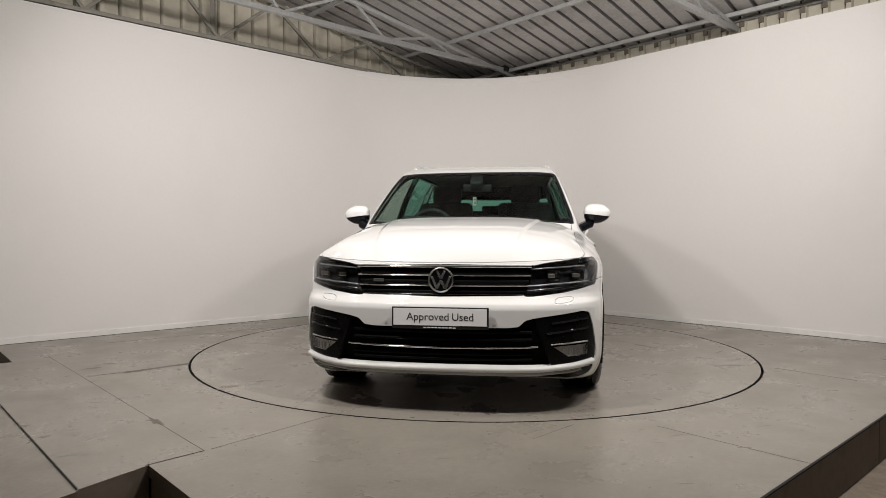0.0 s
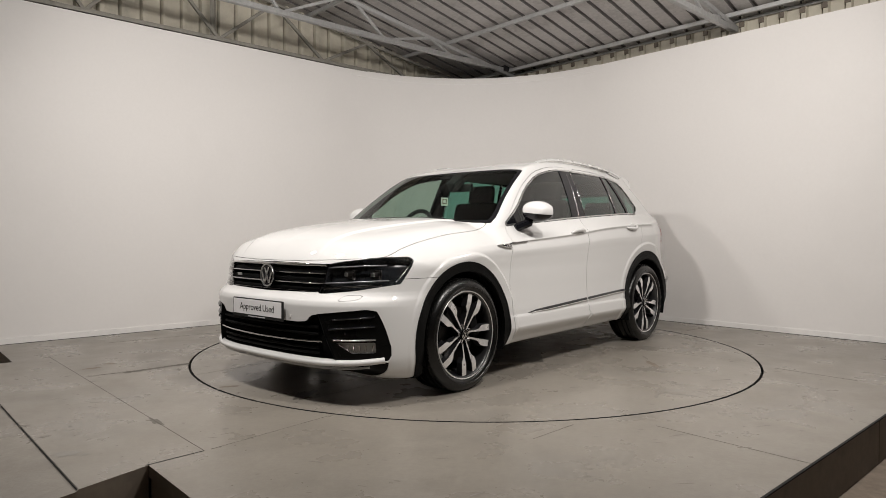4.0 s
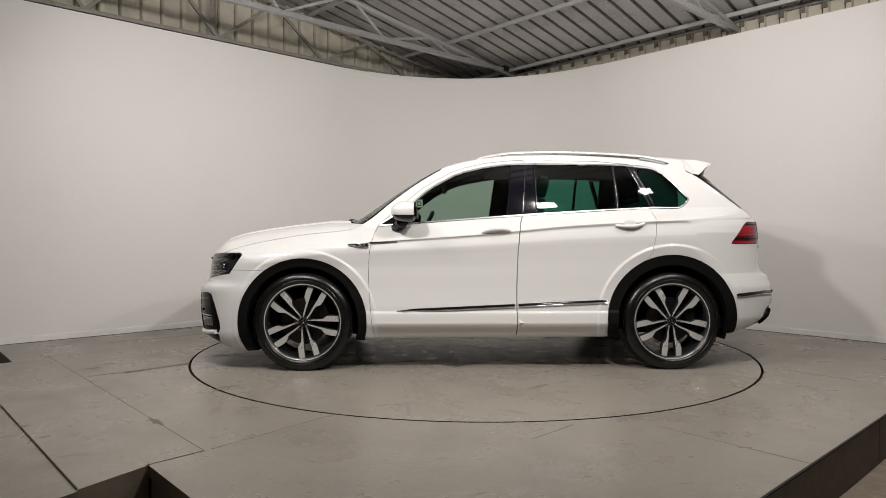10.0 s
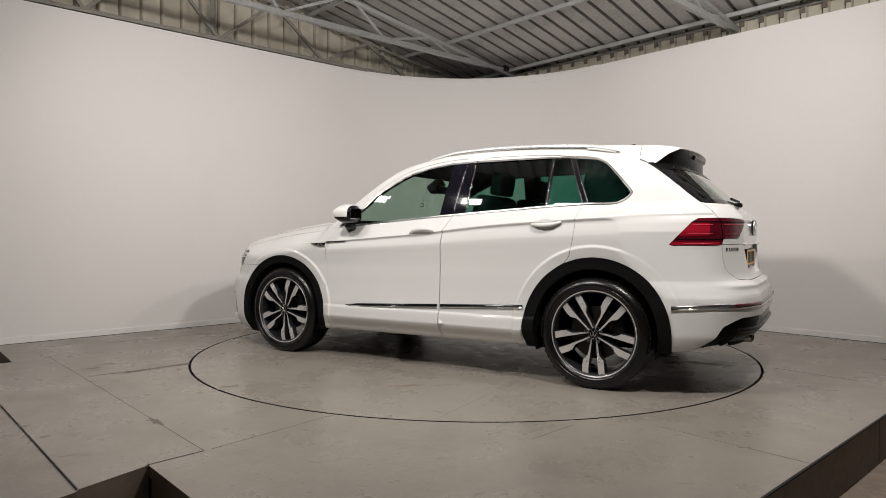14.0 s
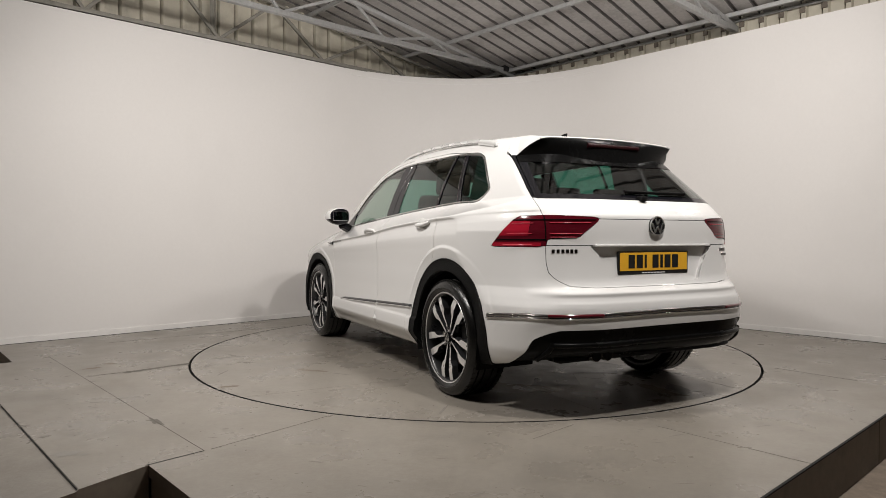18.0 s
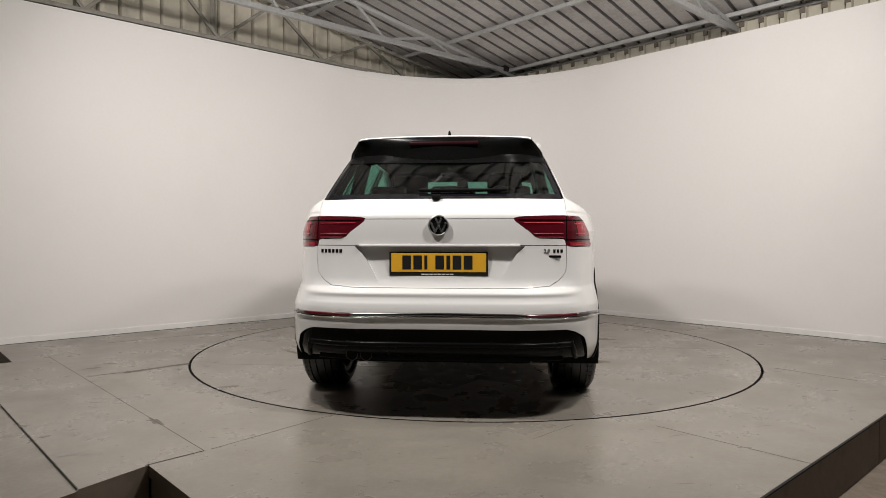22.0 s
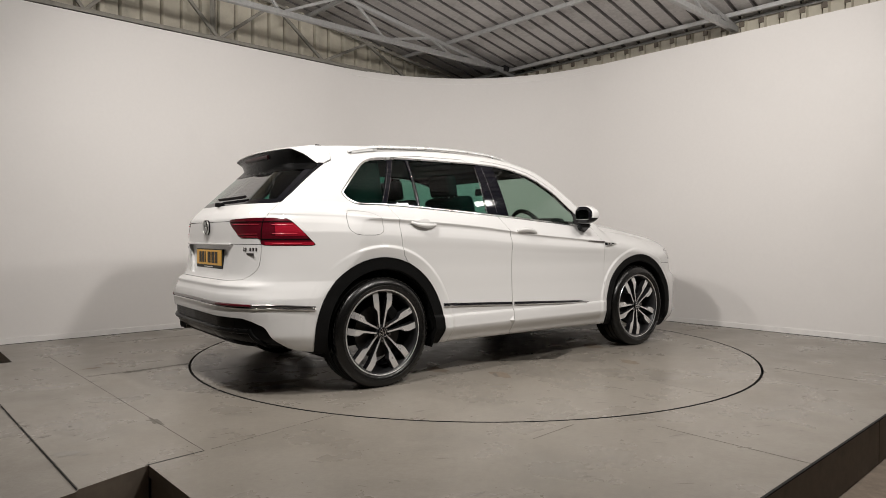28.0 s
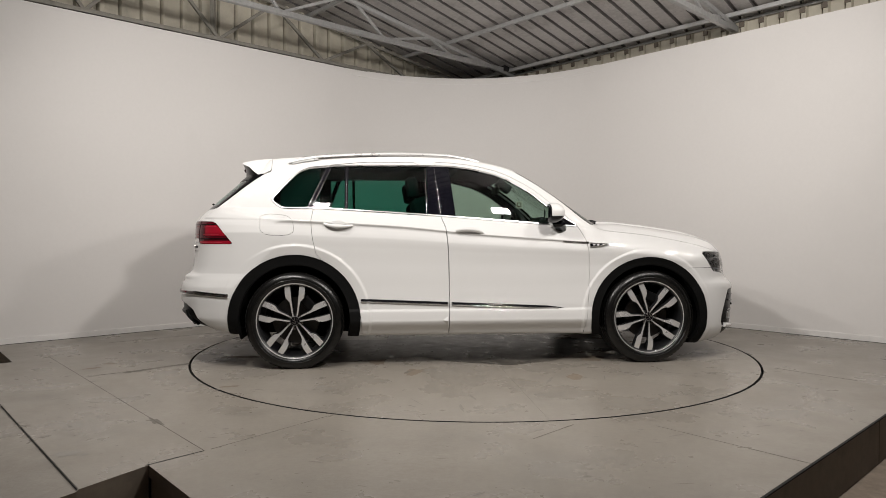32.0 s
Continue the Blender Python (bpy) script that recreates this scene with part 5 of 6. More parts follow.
for y in (0.382, 0.458):
    ex = cyl_bm(0.033, 0.16, pose(-2.134, y, 0.345, 0, 90, 0), None, 28)
    ob = part("exhaust_pipe", ex, M_DARKCHROME, car, "round bright exhaust tip", True)
    # flat near-black disc on the closed pipe stands for its shaded bore
    part("pipe_bore", cyl_bm(0.029, 0.004, pose(-2.2155, y, 0.345, 0, 90, 0), None, 28), M_UNDER, ob)

# side trim
for s in (1, -1):
    strip_z = lambda x: 0.471 - 0.0505 * (x + 0.197) * 0.88
    ribbon("door_moulding", side_path(0.66, -0.19, lambda x: strip_z(x), s, 50), 0.025, 0.008, 0.01, M_PIANO, car, "black and bright moulding along the door", np.concatenate([lin(0.1, 1, 8), np.ones(42)]))
    ribbon("door_moulding", side_path(-0.217, -0.86, lambda x: strip_z(x), s, 40), 0.025, 0.008, 0.01, M_PIANO, car, "black and bright moulding along the door")
    ribbon("moulding_edge", side_path(0.62, -0.19, lambda x: strip_z(x) - 0.009, s, 50), 0.008, 0.012, 0.005, M_CHROME, car)
    ribbon("moulding_edge", side_path(-0.217, -0.86, lambda x: strip_z(x) - 0.009, s, 40), 0.008, 0.012, 0.005, M_CHROME, car)
    badge = ribbon("wing_badge", side_path(1.015, 0.868, lambda x: 0.908 + 0.0 * x, s, 20), 0.044, 0.009, 0.004, M_PIANO, car, "arrow-shaped black and bright wing badge", lin(0.12, 1, 20))
    for dz in (0.016, -0.016):
        ribbon("badge_edge", side_path(1.010, 0.868, lambda x: 0.908 + dz * (1.015 - x) / 0.147, s, 16), 0.006, 0.014, 0.004, M_CHROME, badge)
    for bx in (0.935, 0.905):
        ribbon("badge_mark", side_path(bx, bx - 0.018, lambda x: 0.908 + 0.0 * x, s, 6), 0.014, 0.0125, 0.004, M_SATIN, badge)
    ribbon("wing_badge_tail", side_path(0.855, 0.66, lambda x: 0.924 - 0.06 * (x - 0.855), s, 20), 0.016, 0.006, 0.004, M_DARKCHROME, car, "", lin(1, 0.3, 20))
    q = on_side([-0.235], [0.352], s)[0]
    wedge = bmesh.new()
    pts = [(-0.214, 0.405), (-0.214, 0.300), (-0.305, 0.350)]
    lo_ = [wedge.verts.new((x, q[1] - s * 0.02, z)) for x, z in pts]
    tp_ = wedge.verts.new((-0.222, q[1] + s * 0.017, 0.348))
    for i in range(3):
        wedge.faces.new((lo_[i], lo_[(i + 1) % 3], tp_))
    wedge.faces.new(lo_[::-1])
    part("sill_kick", wedge, M_PAINT, car)
    for hx, hz, nm in ((-0.055, 0.994, "front_handle"), (-1.025, 1.050, "rear_handle")):
        n = 14
        t = lin(0, 1, n)
        p = on_side(hx + 0.105 - 0.21 * t, hz + 0.016 * t, s)
        nn = normals(p)
        p = p + nn * (0.030 * np.sin(np.pi * np.clip(t * 1.1 - 0.05, 0, 1)) ** 0.5)[:, None]
        ribbon("door_handle", p, 0.030, 0.012, 0.012, M_PAINT, car, "white door handle", 0.55 + 0.45 * np.sin(np.pi * t))
        q = on_side([hx], [hz + 0.022], s)[0]
        nq = Vector(normals(q[None])[0])
        cup = bmesh.new()
        bmesh.ops.create_uvsphere(cup, u_segments=20, v_segments=10, radius=1.0)
        bmesh.ops.scale(cup, vec=(0.050, 0.004, 0.020), verts=cup.verts)
        bmesh.ops.transform(cup, matrix=Matrix.Translation(q - 0.002 * np.array(nq)), verts=cup.verts)
        part("handle_cup", cup, M_PAINT, car, "", True)

# roof rails, aerial, spoiler
for s in (1, -1):
    xs = lin(0.06, -1.42, 60)
    top = on_top(xs, np.full(60, s * 0.560))
    t = (0.06 - xs) / 1.48
    rise = 0.020 * np.clip(np.minimum(t / 0.16, (1 - t) / 0.14), 0, 1) ** 0.6
    p = top.copy()
    p[:, 2] += rise
    p[:, 1] += s * 0.012
    ribbon("roof_rail", p, 0.030, 0.008, 0.012, M_RAIL, car, "bright silver roof rail", nrm=(0, 0, 1))
    for foot in (p[1:8], p[50:59]):
        ribbon("rail_foot", foot - np.array((0, 0, 0.002)), 0.020, 0.004, 0.026, M_RAIL, car, nrm=(0, 0, 1))
aer = bmesh.new()
base = on_top([-1.30], [0.0])[0]
for i, (dx, w, z) in enumerate(((0.04, 0.014, 0.0), (0.0, 0.012, 0.022), (-0.045, 0.006, 0.052), (-0.06, 0.003, 0.060))):
    for a_, b_ in ((-1, -1), (1, -1), (1, 1), (-1, 1)):
        aer.verts.new((base[0] + dx + a_ * (0.05 - 0.012 * i), base[1] + b_ * w, base[2] - 0.004 + z))
aer.verts.ensure_lookup_table()
for i in range(3):
    for j in range(4):
        aer.faces.new([aer.verts[4 * i + j], aer.verts[4 * i + (j + 1) % 4], aer.verts[4 * i + 4 + (j + 1) % 4], aer.verts[4 * i + 4 + j]])
aer.faces.new([aer.verts[12 + j] for j in range(4)])
part("roof_aerial", aer, M_CLADP, car, "small dark shark-fin aerial")


def spoiler():
    """White top that runs off the roof, black rear face and underside with sloping ends."""
    n = 61
    top_v, und_v = [], []
    for e in lin(-1, 1, n):
        q = abs(e)
        z0 = float(on_top([-1.56], [0.50 * e])[0, 2]) + 0.001
        tip, tz = -1.830 + 0.052 * q ** 2, 1.556 - 0.006 * q ** 2 - 0.006 * max(0.0, (q - 0.85) / 0.15) ** 2
        lip = 1.400 + 0.001 * q + 0.046 * max(0.0, (q - 0.84) / 0.16) ** 1.3
        lx = -1.828 + 0.176 * q ** 2.2
        top_v.append([(-1.56, 0.50 * e, z0), (-1.66, 0.505 * e, z0 - 0.007), (-1.75 + 0.02 * q, 0.508 * e, tz + 0.012), (tip, 0.507 * e, tz), (tip - 0.006, 0.507 * e, tz - 0.006), (tip - 0.004, 0.508 * e, tz - 0.011)])
        und_v.append([(tip - 0.004, 0.508 * e, tz - 0.011), (tip * 0.6 + lx * 0.4 + 0.004, 0.540 * e, tz * 0.62 + lip * 0.38), (tip * 0.25 + lx * 0.75 - 0.002, 0.572 * e, tz * 0.25 + lip * 0.75), (lx, 0.584 * e, lip), (lx + 0.10, 0.570 * e, lip + 0.02)])
    for nm, rows, mt, lb in (("spoiler_top", top_v, M_PAINT, "white roof spoiler"), ("spoiler_underside", und_v, M_NOIR, "gloss black underside of the spoiler")):
        k = len(rows[0])
        verts = [p for r in rows for p in r]
        faces = [(i * k + j, (i + 1) * k + j, (i + 1) * k + j + 1, i * k + j + 1) for i in range(n - 1) for j in range(k - 1)]
        ob = smooth_part(nm, verts, faces, mt, car, lb, 50)
        so = ob.modifiers.new("thick", "SOLIDIFY")
        so.thickness, so.offset = 0.006, -1
    for s in (1, -1):
        i = 0 if s < 0 else n - 1
        prof = top_v[i] + und_v[i][1:4] + [(-1.60, s * 0.570, 1.455), (-1.55, s * 0.555, 1.50), (-1.55, s * 0.525, 1.545)]
        mid_ = (-1.66, s * 0.549, 1.503)
        verts = [(x, y + s * 0.003, z) for x, y, z in prof] + [mid_]
        k = len(prof)
        smooth_part("spoiler_end", verts, [(j, (j + 1) % k, k) for j in range(k)], M_PAINT, car, "", 60)
    ribbon("brake_light", np.array([(-1.832 + 0.05 * y * y, y, 1.512) for y in lin(-0.20, 0.20, 25)]), 0.030, 0.002, 0.01, M_STOP, car, "dark smoked high brake light", nrm=(-1, 0, 0))


spoiler()

# wipers
wp = tail_path(-0.36, 0.12, lambda y: 1.214 + 0.03 * (y + 0.1) ** 2, 30)
ribbon("rear_wiper", wp, 0.014, 0.022, -0.006, M_CLADP, car, "black rear wiper")
part("wiper_pivot", box_bm((0.05, 0.05, 0.03), Matrix.Translation(on_tail([0.02], [1.185])[0] + np.array((-0.012, 0, 0))), 0.01), M_CLADP, car)
for a_, b_ in (((1.050, -0.48), (1.065, 0.02)), ((1.065, -0.05), (1.050, 0.46))):
    xs, ys = lin(a_[0], b_[0], 30), lin(a_[1], b_[1], 30)
    ribbon("wiper", on_top(xs, ys), 0.014, 0.006, 0.002, M_CLADP, car, "black windscreen wiper")
ribbon("cowl", on_top(np.array([1.085 - 0.19 * y * y for y in lin(-0.54, 0.54, 41)]), lin(-0.54, 0.54, 41)), 0.03, 0.001, 0.02, M_CLADP, car, "black cowl below the windscreen")

# door mirrors
for s in (1, -1):
    def pod(cx, cy, cz, hx, hy, hz, cuts=(), power=3.2, n=48):
        """A rounded shell that narrows outwards and forwards, trimmed by planes of point and normal."""
        bm = bmesh.new()
        bmesh.ops.create_uvsphere(bm, u_segments=n, v_segments=n // 2, radius=1.0)
        for v in bm.verts:
            x, y, z = v.co
            f = (abs(x) ** power + abs(y) ** power + abs(z) ** power) ** (-1 / power)
            x, y, z = x * f, y * f, z * f
            x *= 1.0 if x > 0 else 0.92
            z *= 1.0 - 0.38 * max(0, y) ** 1.5 - 0.25 * max(0, x) ** 1.5
            v.co = (cx + hx * x, s * (cy + hy * y), cz + hz * z)
        for p_, n_ in cuts:
            bmesh.ops.bisect_plane(bm, geom=bm.verts[:] + bm.edges[:] + bm.faces[:], plane_co=p_, plane_no=n_, clear_inner=True)
        return bm
    base_ = part("door_mirror", pod(0.602 if s > 0 else 0.578, 0.950, 1.146, 0.094 if s > 0 else 0.066, 0.099, 0.076, (((0.6, s * 0.95, 1.132), (0, s * 0.12, 1)), ((0.536, 0, 0), (1, 0, 0)))), M_PAINT, car, "white door mirror cap", True)
    part("mirror_base", pod(0.602 if s > 0 else 0.578, 0.950, 1.144, 0.091 if s > 0 else 0.064, 0.096, 0.073), M_PIANO, base_, "gloss black lower mirror housing", True)
    part("mirror_glass", box_bm((0.006, 0.132, 0.080), pose(0.5165, s * 0.948, 1.146), 0.0025), M_MIRROR, base_, "mirror glass")
    part("mirror_foot", bar_bm((0.615, s * 0.91, 1.078), (0.672, s * 0.80, 1.026), 0.085, 0.06, None, 0.016), M_PIANO, base_, "black mirror foot")


# ---------------------------------------------------------------- number plates and lettering
def lettering(name, text, size, m, mat, parent, deep=0.0008):
    c = bpy.data.curves.new(name, "FONT")
    c.body, c.size, c.extrude, c.align_x, c.align_y = text, size, deep, "CENTER", "CENTER"
    tmp = new("tmp", c)
    dg = bpy.context.evaluated_depsgraph_get()
    me = bpy.data.meshes.new_from_object(tmp.evaluated_get(dg))
    bpy.data.objects.remove(tmp)
    me.name = name
    me.materials.clear()
    me.materials.append(mat)
    ob = new(name, me)
    ob.parent = parent
    ob.matrix_local = m
    return ob


fx = 2.268
fp = part("front_plate", box_bm((0.012, 0.528, 0.118), Matrix.Translation((fx - 0.006, 0.006, 0.531)), 0.004), M_INK, car, "white front plate in a black holder")
part("plate_sheet", box_bm((0.004, 0.508, 0.092), Matrix.Translation((fx + 0.0005, 0.006, 0.537)), 0.001), M_PLATE_W, fp)
words = [lettering("plate_text", word, 0.058, Matrix(), M_INK, fp) for word in ("Approved", "Used")]
spans = [max(v.co.x for v in w_.data.vertices) - min(v.co.x for v in w_.data.vertices) for w_ in words]
left_ = 0.006 - (sum(spans) + 0.019) / 2
for w_, span in zip(words, spans):
    low_ = min(v.co.x for v in w_.data.vertices)
    w_.matrix_local = Matrix(((0, 0, 1, fx + 0.0028), (1, 0, 0, left_ - low_), (0, 1, 0, 0.537), (0, 0, 0, 1)))
    left_ += span + 0.019
for k in range(9):
    part("holder_print", box_bm((0.002, 0.016, 0.005), Matrix.Translation((fx + 0.001, -0.075 + 0.02 * k, 0.480))), M_PLATE_W, fp)
rx = -2.170
rpl = part("rear_plate", box_bm((0.014, 0.528, 0.128), Matrix.Translation((rx + 0.016, 0.002, 0.824)), 0.004), M_INK, car, "yellow rear plate in a black holder")
part("plate_sheet", box_bm((0.004, 0.506, 0.100), Matrix.Translation((rx + 0.0085, 0.002, 0.831)), 0.001), M_PLATE_Y, rpl)
yy = 0.205
for k, w in enumerate((0.046, 0.046, 0.016, 0.046, 0.020, 0.046, 0.046)):
    if k == 3:
        yy -= 0.030
    part("plate_bar", box_bm((0.002, w, 0.074), Matrix.Translation((rx + 0.006, yy - w / 2 - 0.01, 0.832)), 0.0008), M_INK, rpl)
    yy -= w + 0.013
for k in range(8):
    part("holder_print", box_bm((0.002, 0.018, 0.005), Matrix.Translation((rx + 0.0085, 0.085 - 0.022 * k, 0.769))), M_PLATE_W, rpl)
part("plate_lamp_shelf", box_bm((0.03, 0.86, 0.012), Matrix.Translation((-2.160, 0, 0.921)), 0.004), M_PAINT, car)
for k in range(6):
    q = on_tail([0.648 - 0.0225 * k], [0.892])[0]
    part("name_bar", box_bm((0.006, 0.016, 0.020), pose(*q, 0, 0, -14), 0.002), M_DARKCHROME, car, "bright raised lettering bar")
q = on_tail([-0.572], [0.892])[0]
lettering("engine_text", "2.0", 0.028, pose(q[0] - 0.003, q[1], q[2], 0, 0, 14) @ Matrix(((0, 0, -1, 0), (-1, 0, 0, 0), (0, 1, 0, 0), (0, 0, 0, 1))), M_DARKCHROME, car, 0.002)
for k in range(3):
    q = on_tail([-0.612 - 0.020 * k], [0.892])[0]
    part("name_bar", box_bm((0.006, 0.014, 0.019), pose(*q, 0, 0, 14), 0.002), M_DARKCHROME, car, "bright raised lettering bar")
q = on_tail([-0.602], [0.863])[0]
part("name_bar", box_bm((0.006, 0.095, 0.014), pose(*q, 0, 0, 14), 0.002), M_DARKCHROME, car, "bright raised lettering bar")


# ---------------------------------------------------------------- wheels
def lathe(profile, seg=72, bm=None):
    """Turns a profile of (radius, y) round the y axis."""
    own = bmesh.new()
    rings = [[own.verts.new((r * math.cos(2 * math.pi * i / seg), y, r * math.sin(2 * math.pi * i / seg))) for r, y in profile] for i in range(seg)]
    for i in range(seg):
        for j in range(len(profile) - 1):
            own.faces.new((rings[i][j], rings[(i + 1) % seg][j], rings[(i + 1) % seg][j + 1], rings[i][j + 1]))
    return merge(bm, own)


def make_wheel():
    """A tyre on a ten-spoke alloy wheel; its outer face looks to +y, centre of the tyre at the origin."""
    barrel = lathe([(0.274, 0.108), (0.278, 0.112), (0.274, 0.116), (0.266, 0.113), (0.258, 0.100), (0.252, 0.06), (0.238, -0.02), (0.242, -0.10), (0.274, -0.108)], 80)
    w = part("wheel", barrel, M_RIMDARK, car, "dark alloy wheel with bright machined spokes", True)
    part("rim_edge", lathe([(0.2690, 0.1140), (0.2755, 0.1170), (0.2785, 0.1135), (0.2765, 0.1105)] + [(0.2690, 0.1140)], 80), M_MACHINED, w, "bright machined rim edge", True)
    tp = [(0.274, 0.106), (0.280, 0.118), (0.293, 0.126), (0.309, 0.129), (0.326, 0.124), (0.340, 0.114), (0.349, 0.104)]
    tread = []
    y = 0.100
    for g in (0.068, 0.026, -0.026, -0.068):
        tread += [(0.3555, g + 0.006), (0.348, g + 0.004), (0.348, g - 0.004), (0.3555, g - 0.006)]
    prof = tp + [(0.353, 0.095)] + tread + [(0.353, -0.095)] + [(r, -y) for r, y in tp[::-1]]
    tyre = part("tyre", lathe(prof, 96), M_TYRE, w, "black low-profile tyre", True)
    blocks = bmesh.new()
    for k in range(60):
        t = 2 * math.pi * k / 60
        for yy, tw in ((0.086, 0.3), (-0.086, -0.3)):
            m = Matrix.Rotation(-t, 4, "Y") @ Matrix.Translation((0.3517, yy, 0)) @ Matrix.Rotation(tw, 4, "X")
            box_bm((0.0065, 0.030, 0.024), m, 0.0, blocks)
    tagged(part("tread_relief", blocks, M_TYRE, tyre), kind="stuff")
    ringtext = lathe([(0.301, 0.1290), (0.303, 0.1310), (0.305, 0.1295)], 96)
    part("sidewall_ring", ringtext, M_TYRE, tyre)
    # radius, inner and outer edge, both from the middle of a pair
    blade = [(0.030, 0.009, 0.018), (0.075, 0.0155, 0.026), (0.110, 0.0195, 0.031), (0.134, 0.0215, 0.037), (0.160, 0.0245, 0.061), (0.190, 0.0275, 0.0675), (0.225, 0.030, 0.0695), (0.259, 0.032, 0.0695)]
    for k in range(5):
        for s in (1, -1):
            bm = bmesh.new()
            secs = []
            for r, e0, e1 in [(a_ * 1.048, b_ * 1.048, c_ * 1.048) for a_, b_, c_ in blade]:
                x = math.sqrt(r * r - (e0 * 0.9) ** 2)
                yf = 0.090 + 0.018 * min(1, max(0, (r - 0.05) / 0.16)) - 0.008 * max(0, (r - 0.20) / 0.06)
                lo, hi = (e0, e1) if s > 0 else (-e1, -e0)
                secs.append([bm.verts.new((x, yf, lo)), bm.verts.new((x, yf, hi)), bm.verts.new((x, yf - 0.040, hi + 0.004)), bm.verts.new((x, yf - 0.040, lo - 0.004))])
            for a_, b_ in zip(secs, secs[1:]):
                for j in range(4):
                    f = bm.faces.new((a_[j], a_[(j + 1) % 4], b_[(j + 1) % 4], b_[j]))
                    f.material_index = 0 if j == 0 else 1
            bm.faces.new(secs[0][::-1]).material_index = 1
            bm.faces.new(secs[-1]).material_index = 1
            bmesh.ops.rotate(bm, cent=(0, 0, 0), matrix=Matrix.Rotation(2 * math.pi * k / 5 + 0.314, 3, "Y"), verts=bm.verts)
            part("spoke", bm, [M_MACHINED, M_RIMDARK], w, "machined spoke with black sides")
    part("hub", cyl_bm(0.050, 0.05, Matrix.Translation((0, 0.062, 0)) @ Matrix.Rotation(radians(90), 4, "X"), None, 40, bevel=0.006), M_RIMDARK, w)
    cap_ = part("centre_cap", cyl_bm(0.033, 0.012, Matrix.Translation((0, 0.100, 0)) @ Matrix.Rotation(radians(90), 4, "X"), None, 32, bevel=0.003), M_PIANO, w, "round bright-edged centre cap")
    for (x0, z0), (x1, z1) in (((-0.010, 0.022), (0, 0.002)), ((0.010, 0.022), (0, 0.002)), ((-0.022, 0.009), (-0.010, -0.020)), ((0.022, 0.009), (0.010, -0.020)), ((-0.010, -0.020), (0, 0)), ((0.010, -0.020), (0, 0))):
        part("cap_bar", bar_bm((x0, 0.1065, z0), (x1, 0.1065, z1), 0.0045, 0.003, None, 0.0005, (0, 1, 0)), M_CHROME, cap_)
    part("cap_ring", lathe([(0.029, 0.109), (0.031, 0.1115), (0.033, 0.109)], 40), M_CHROME, w)
    for k in range(5):
        t = 2 * math.pi * k / 5 + 0.314 + math.pi / 5
        part("wheel_bolt", cyl_bm(0.010, 0.02, Matrix.Translation((0.056 * math.cos(t), 0.092, -0.056 * math.sin(t))) @ Matrix.Rotation(radians(90), 4, "X"), None, 6), M_DARKCHROME, w)
    part("brake_disc", cyl_bm(0.170, 0.022, Matrix.Translation((0, 0.025, 0)) @ Matrix.Rotation(radians(90), 4, "X"), None, 48), M_DISC, w, "grey steel brake disc")
    part("brake_caliper", box_bm((0.075, 0.07, 0.17), Matrix.Translation((-0.150, 0.03, 0.02)) @ Matrix.Rotation(0.1, 4, "Y"), 0.015), M_CLADP, w)
    return w


wheel = make_wheel()
wheel.matrix_local = pose(1.3405, 0.782, 0.353) @ Matrix.Rotation(radians(11), 4, "Y")
for x, s, turn in ((-1.3405, 1, 0), (1.3405, -1, 62), (-1.3405, -1, 36)):
    m = pose(x, s * 0.782, 0.353, 0, 0, 0 if s > 0 else 180) @ Matrix.Rotation(radians(turn), 4, "Y")
    copy_thing(wheel, m)

# wheel wells, floor pan and axles
for ax, az, ar in AXLES:
    for s in (1, -1):
        n = 28
        arc = [(ax + (ARCH_IN + 0.006) * math.cos(t), az + (ARCH_IN + 0.006) * math.sin(t)) for t in lin(-0.35, math.pi + 0.35, n)]
        verts = [(x, s * y, z) for x, z in arc for y in (0.52, 0.905)]
        faces = [(2 * i, 2 * i + 1, 2 * i + 3, 2 * i + 2) for i in range(n - 1)] + [tuple(2 * i for i in range(n))]
        smooth_part("wheel_well", verts, faces, M_UNDER, car, "dark wheel well")
part("floor_pan", box_bm((3.9, 1.0, 0.06), Matrix.Translation((0.0, 0, 0.285)), 0.02), M_UNDER, car, "dark underside of the car")
part("sump_guard", box_bm((1.2, 0.9, 0.08), Matrix.Translation((1.30, 0, 0.27)), 0.03), M_UNDER, car)
part("exhaust_silencer", box_bm((0.35, 0.7, 0.11), Matrix.Translation((-1.80, -0.05, 0.315)), 0.05), M_UNDER, car)
for x in (1.34, -1.34):
    part("axle", cyl_bm(0.04, 1.4, pose(x, 0, 0.33, 90, 0, 0), None, 16), M_UNDER, car)


# ---------------------------------------------------------------- cabin
def pad(size, m, bevel=0.05):
    return box_bm(size, m, bevel, None, 3)


for y in (0.37, -0.37):
    st = part("front_seat", pad((0.54, 0.52, 0.16), pose(0.02, y, 0.66, 0, -6, 0)), M_SEAT, car, "black front seat", True)
    part("backrest", pad((0.14, 0.50, 0.62), pose(-0.33, y, 0.98, 0, -16, 0), 0.055), M_SEAT, st, "", True)
    part("headrest", pad((0.09, 0.27, 0.17), pose(-0.46, y, 1.365, 0, -10, 0), 0.035), M_SEAT, st, "", True)
    for d in (-0.05, 0.05):
        part("headrest_post", cyl_bm(0.006, 0.14, pose(-0.435, y + d, 1.275, 0, -14, 0), None, 8), M_SATIN, st)
rb = part("rear_bench", pad((0.50, 1.26, 0.16), pose(-0.85, 0, 0.68, 0, -6, 0)), M_SEAT, car, "black rear bench", True)
part("backrest", pad((0.13, 1.26, 0.58), pose(-1.20, 0, 0.96, 0, -18, 0)), M_SEAT, rb, "", True)
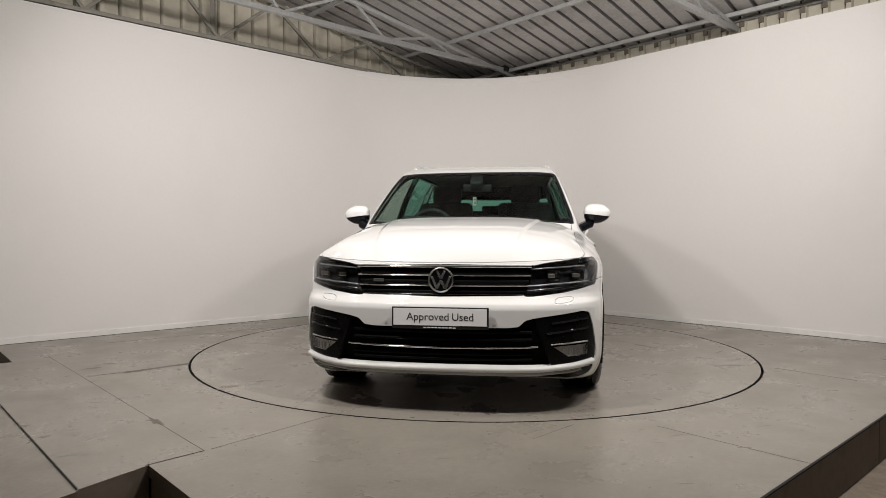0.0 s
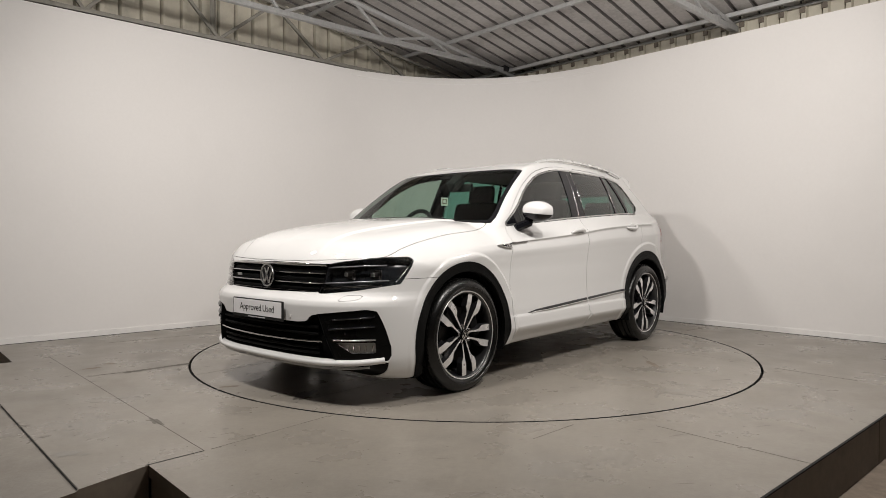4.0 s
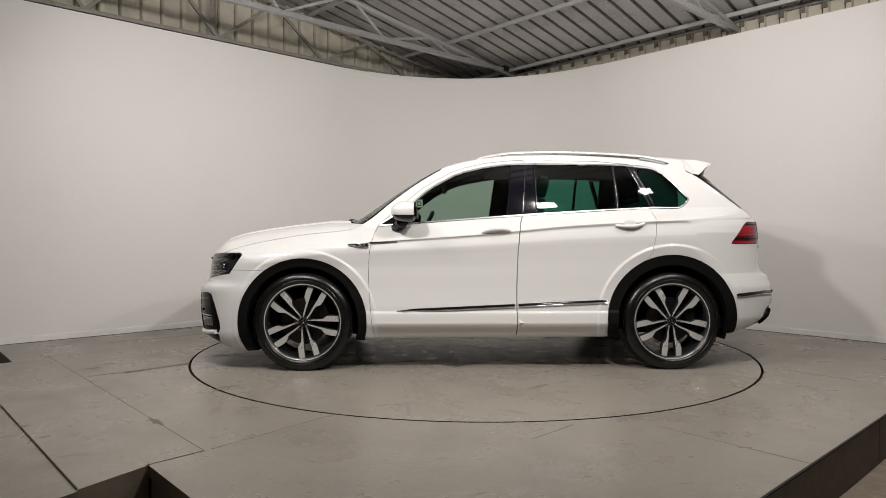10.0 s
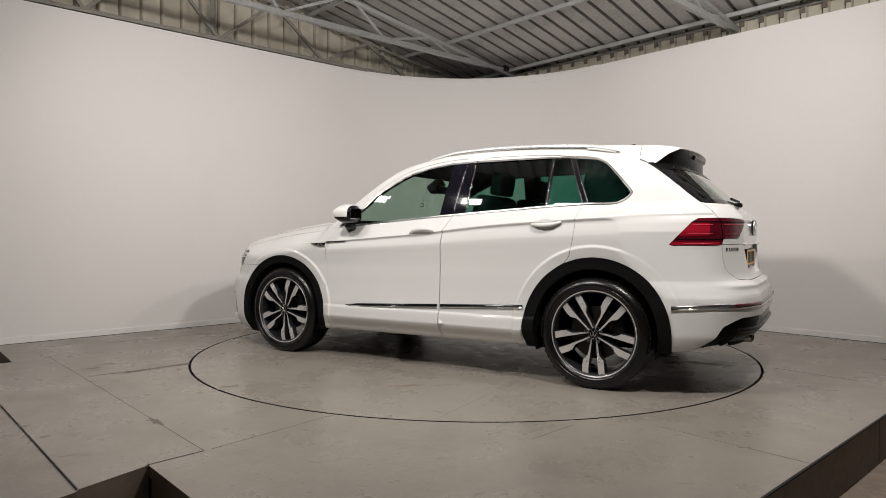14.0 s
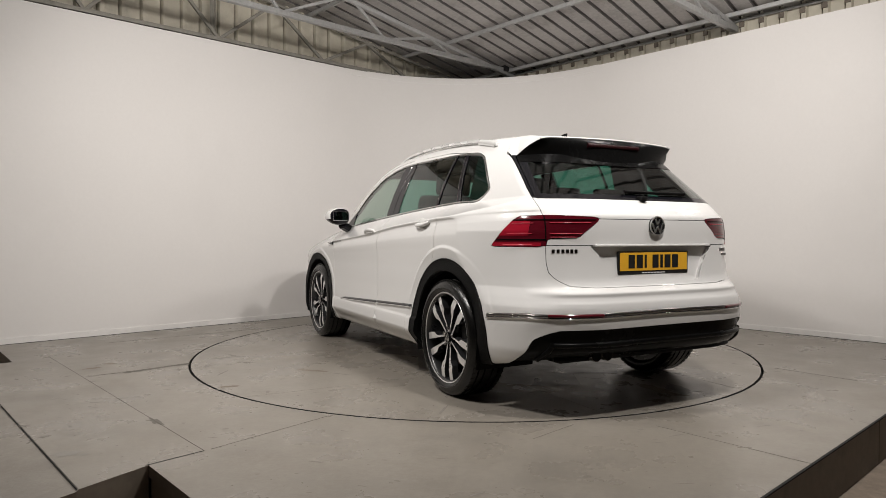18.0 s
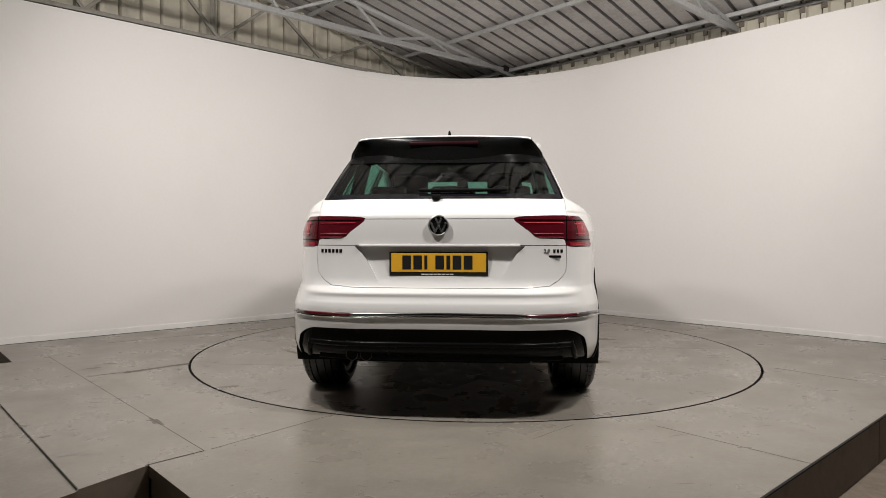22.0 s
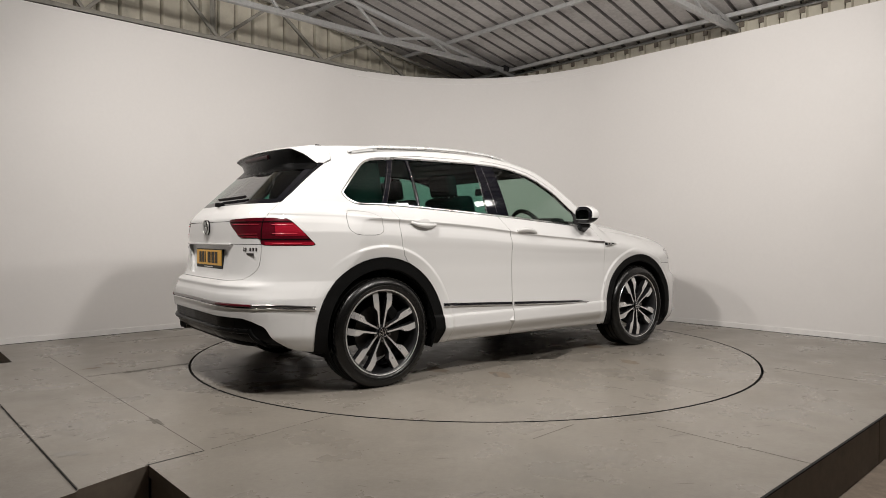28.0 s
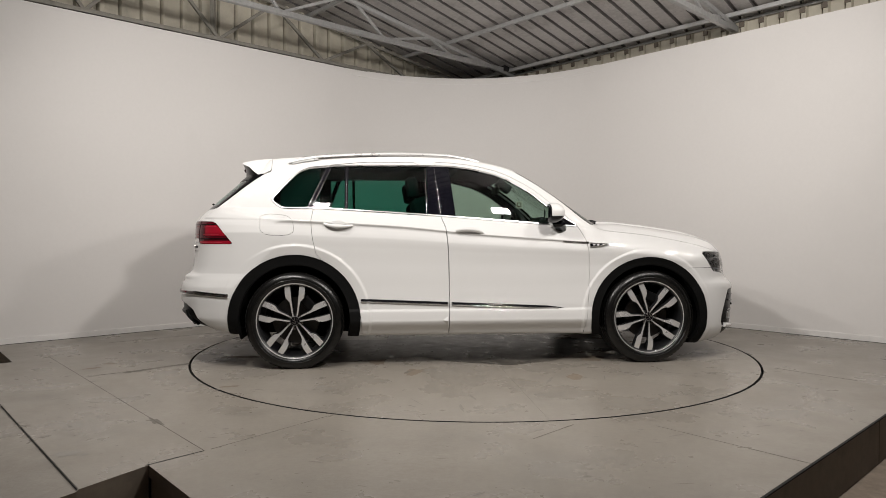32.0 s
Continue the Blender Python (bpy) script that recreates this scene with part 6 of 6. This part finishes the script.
for y in (0.40, 0.0, -0.40):
    part("headrest", pad((0.08, 0.25, 0.13), pose(-1.33, y, 1.235, 0, -10, 0), 0.03), M_SEAT, rb, "", True)
part("dashboard", pad((0.44, 1.24, 0.20), pose(0.76, 0, 0.97, 0, -6, 0), 0.05), M_DASH, car, "black dashboard", True)
part("instrument_hood", pad((0.20, 0.36, 0.08), pose(0.66, -0.37, 1.09), 0.03), M_DASH, car, "", True)
part("parcel_shelf", box_bm((0.62, 1.20, 0.03), pose(-1.62, 0, 1.06), 0.008), M_DASH, car)
part("headlining", box_bm((1.35, 1.10, 0.02), pose(-0.75, 0, 1.520), 0.008), M_LINER, car, "dark headlining")
for s_ in (1, -1):
    part("quarter_trim", box_bm((0.30, 0.03, 0.40), pose(-1.33, s_ * 0.60, 1.32, s_ * 14, 0, 0), 0.01), M_LINER, car, "dark trim behind the quarter window")
sw = bmesh.new()
n, k = 36, 8
rg = [[sw.verts.new(((0.018 * math.sin(2 * math.pi * j / k)), (0.175 + 0.018 * math.cos(2 * math.pi * j / k)) * math.cos(2 * math.pi * i / n), (0.175 + 0.018 * math.cos(2 * math.pi * j / k)) * math.sin(2 * math.pi * i / n))) for j in range(k)] for i in range(n)]
for i in range(n):
    for j in range(k):
        sw.faces.new((rg[i][j], rg[(i + 1) % n][j], rg[(i + 1) % n][(j + 1) % k], rg[i][(j + 1) % k]))
box_bm((0.04, 0.13, 0.12), Matrix(), 0.02, sw)
box_bm((0.02, 0.33, 0.035), Matrix(), 0.008, sw)
bmesh.ops.transform(sw, matrix=pose(0.47, -0.37, 1.03, 0, -24, 0), verts=sw.verts)
part("steering_wheel", sw, M_DASH, car, "black steering wheel on the driver's side", True)
part("rear_view_mirror", pad((0.035, 0.24, 0.065), pose(0.30, 0, 1.375, 0, 10, 0), 0.015), M_DASH, car, "", True)
part("sensor_pod", pad((0.14, 0.10, 0.08), pose(0.37, 0, 1.415, 0, 35, 0), 0.02), M_DASH, car, "", True)
TAG = pose(0.515, 0.0, 1.253, 0, 0, 72)
tg = part("hanging_tag", box_bm((0.003, 0.062, 0.066), TAG, 0.001), M_PAPER, car, "white paper tag hung from the mirror")
part("tag_mark", box_bm((0.0045, 0.040, 0.040), TAG, 0.0005), M_ORANGE, tg, "dark brown square frame")
part("tag_mark", box_bm((0.0060, 0.024, 0.024), TAG, 0.0005), M_PAPER, tg)
part("tag_cord", bar_bm((0.515, 0.0, 1.285), (0.45, 0.0, 1.40), 0.0016, 0.0016, None, 0), M_INK, tg)


# ---------------------------------------------------------------- what moves
def motions():
    """The table turns evenly, and the car stands on it a little off its centre."""
    deck_rows, car_rows = [], []
    for i in range(65):
        t = i * 0.5
        spin = pose(0, 0, 0, 0, 0, -96.678 - 7.978 * t)
        deck_rows.append((t, spin))
        car_rows.append((t, spin @ Matrix.Translation((-0.068, 0.084, 0.0))))
    walk(table, deck_rows)
    walk(car, car_rows)


motions()
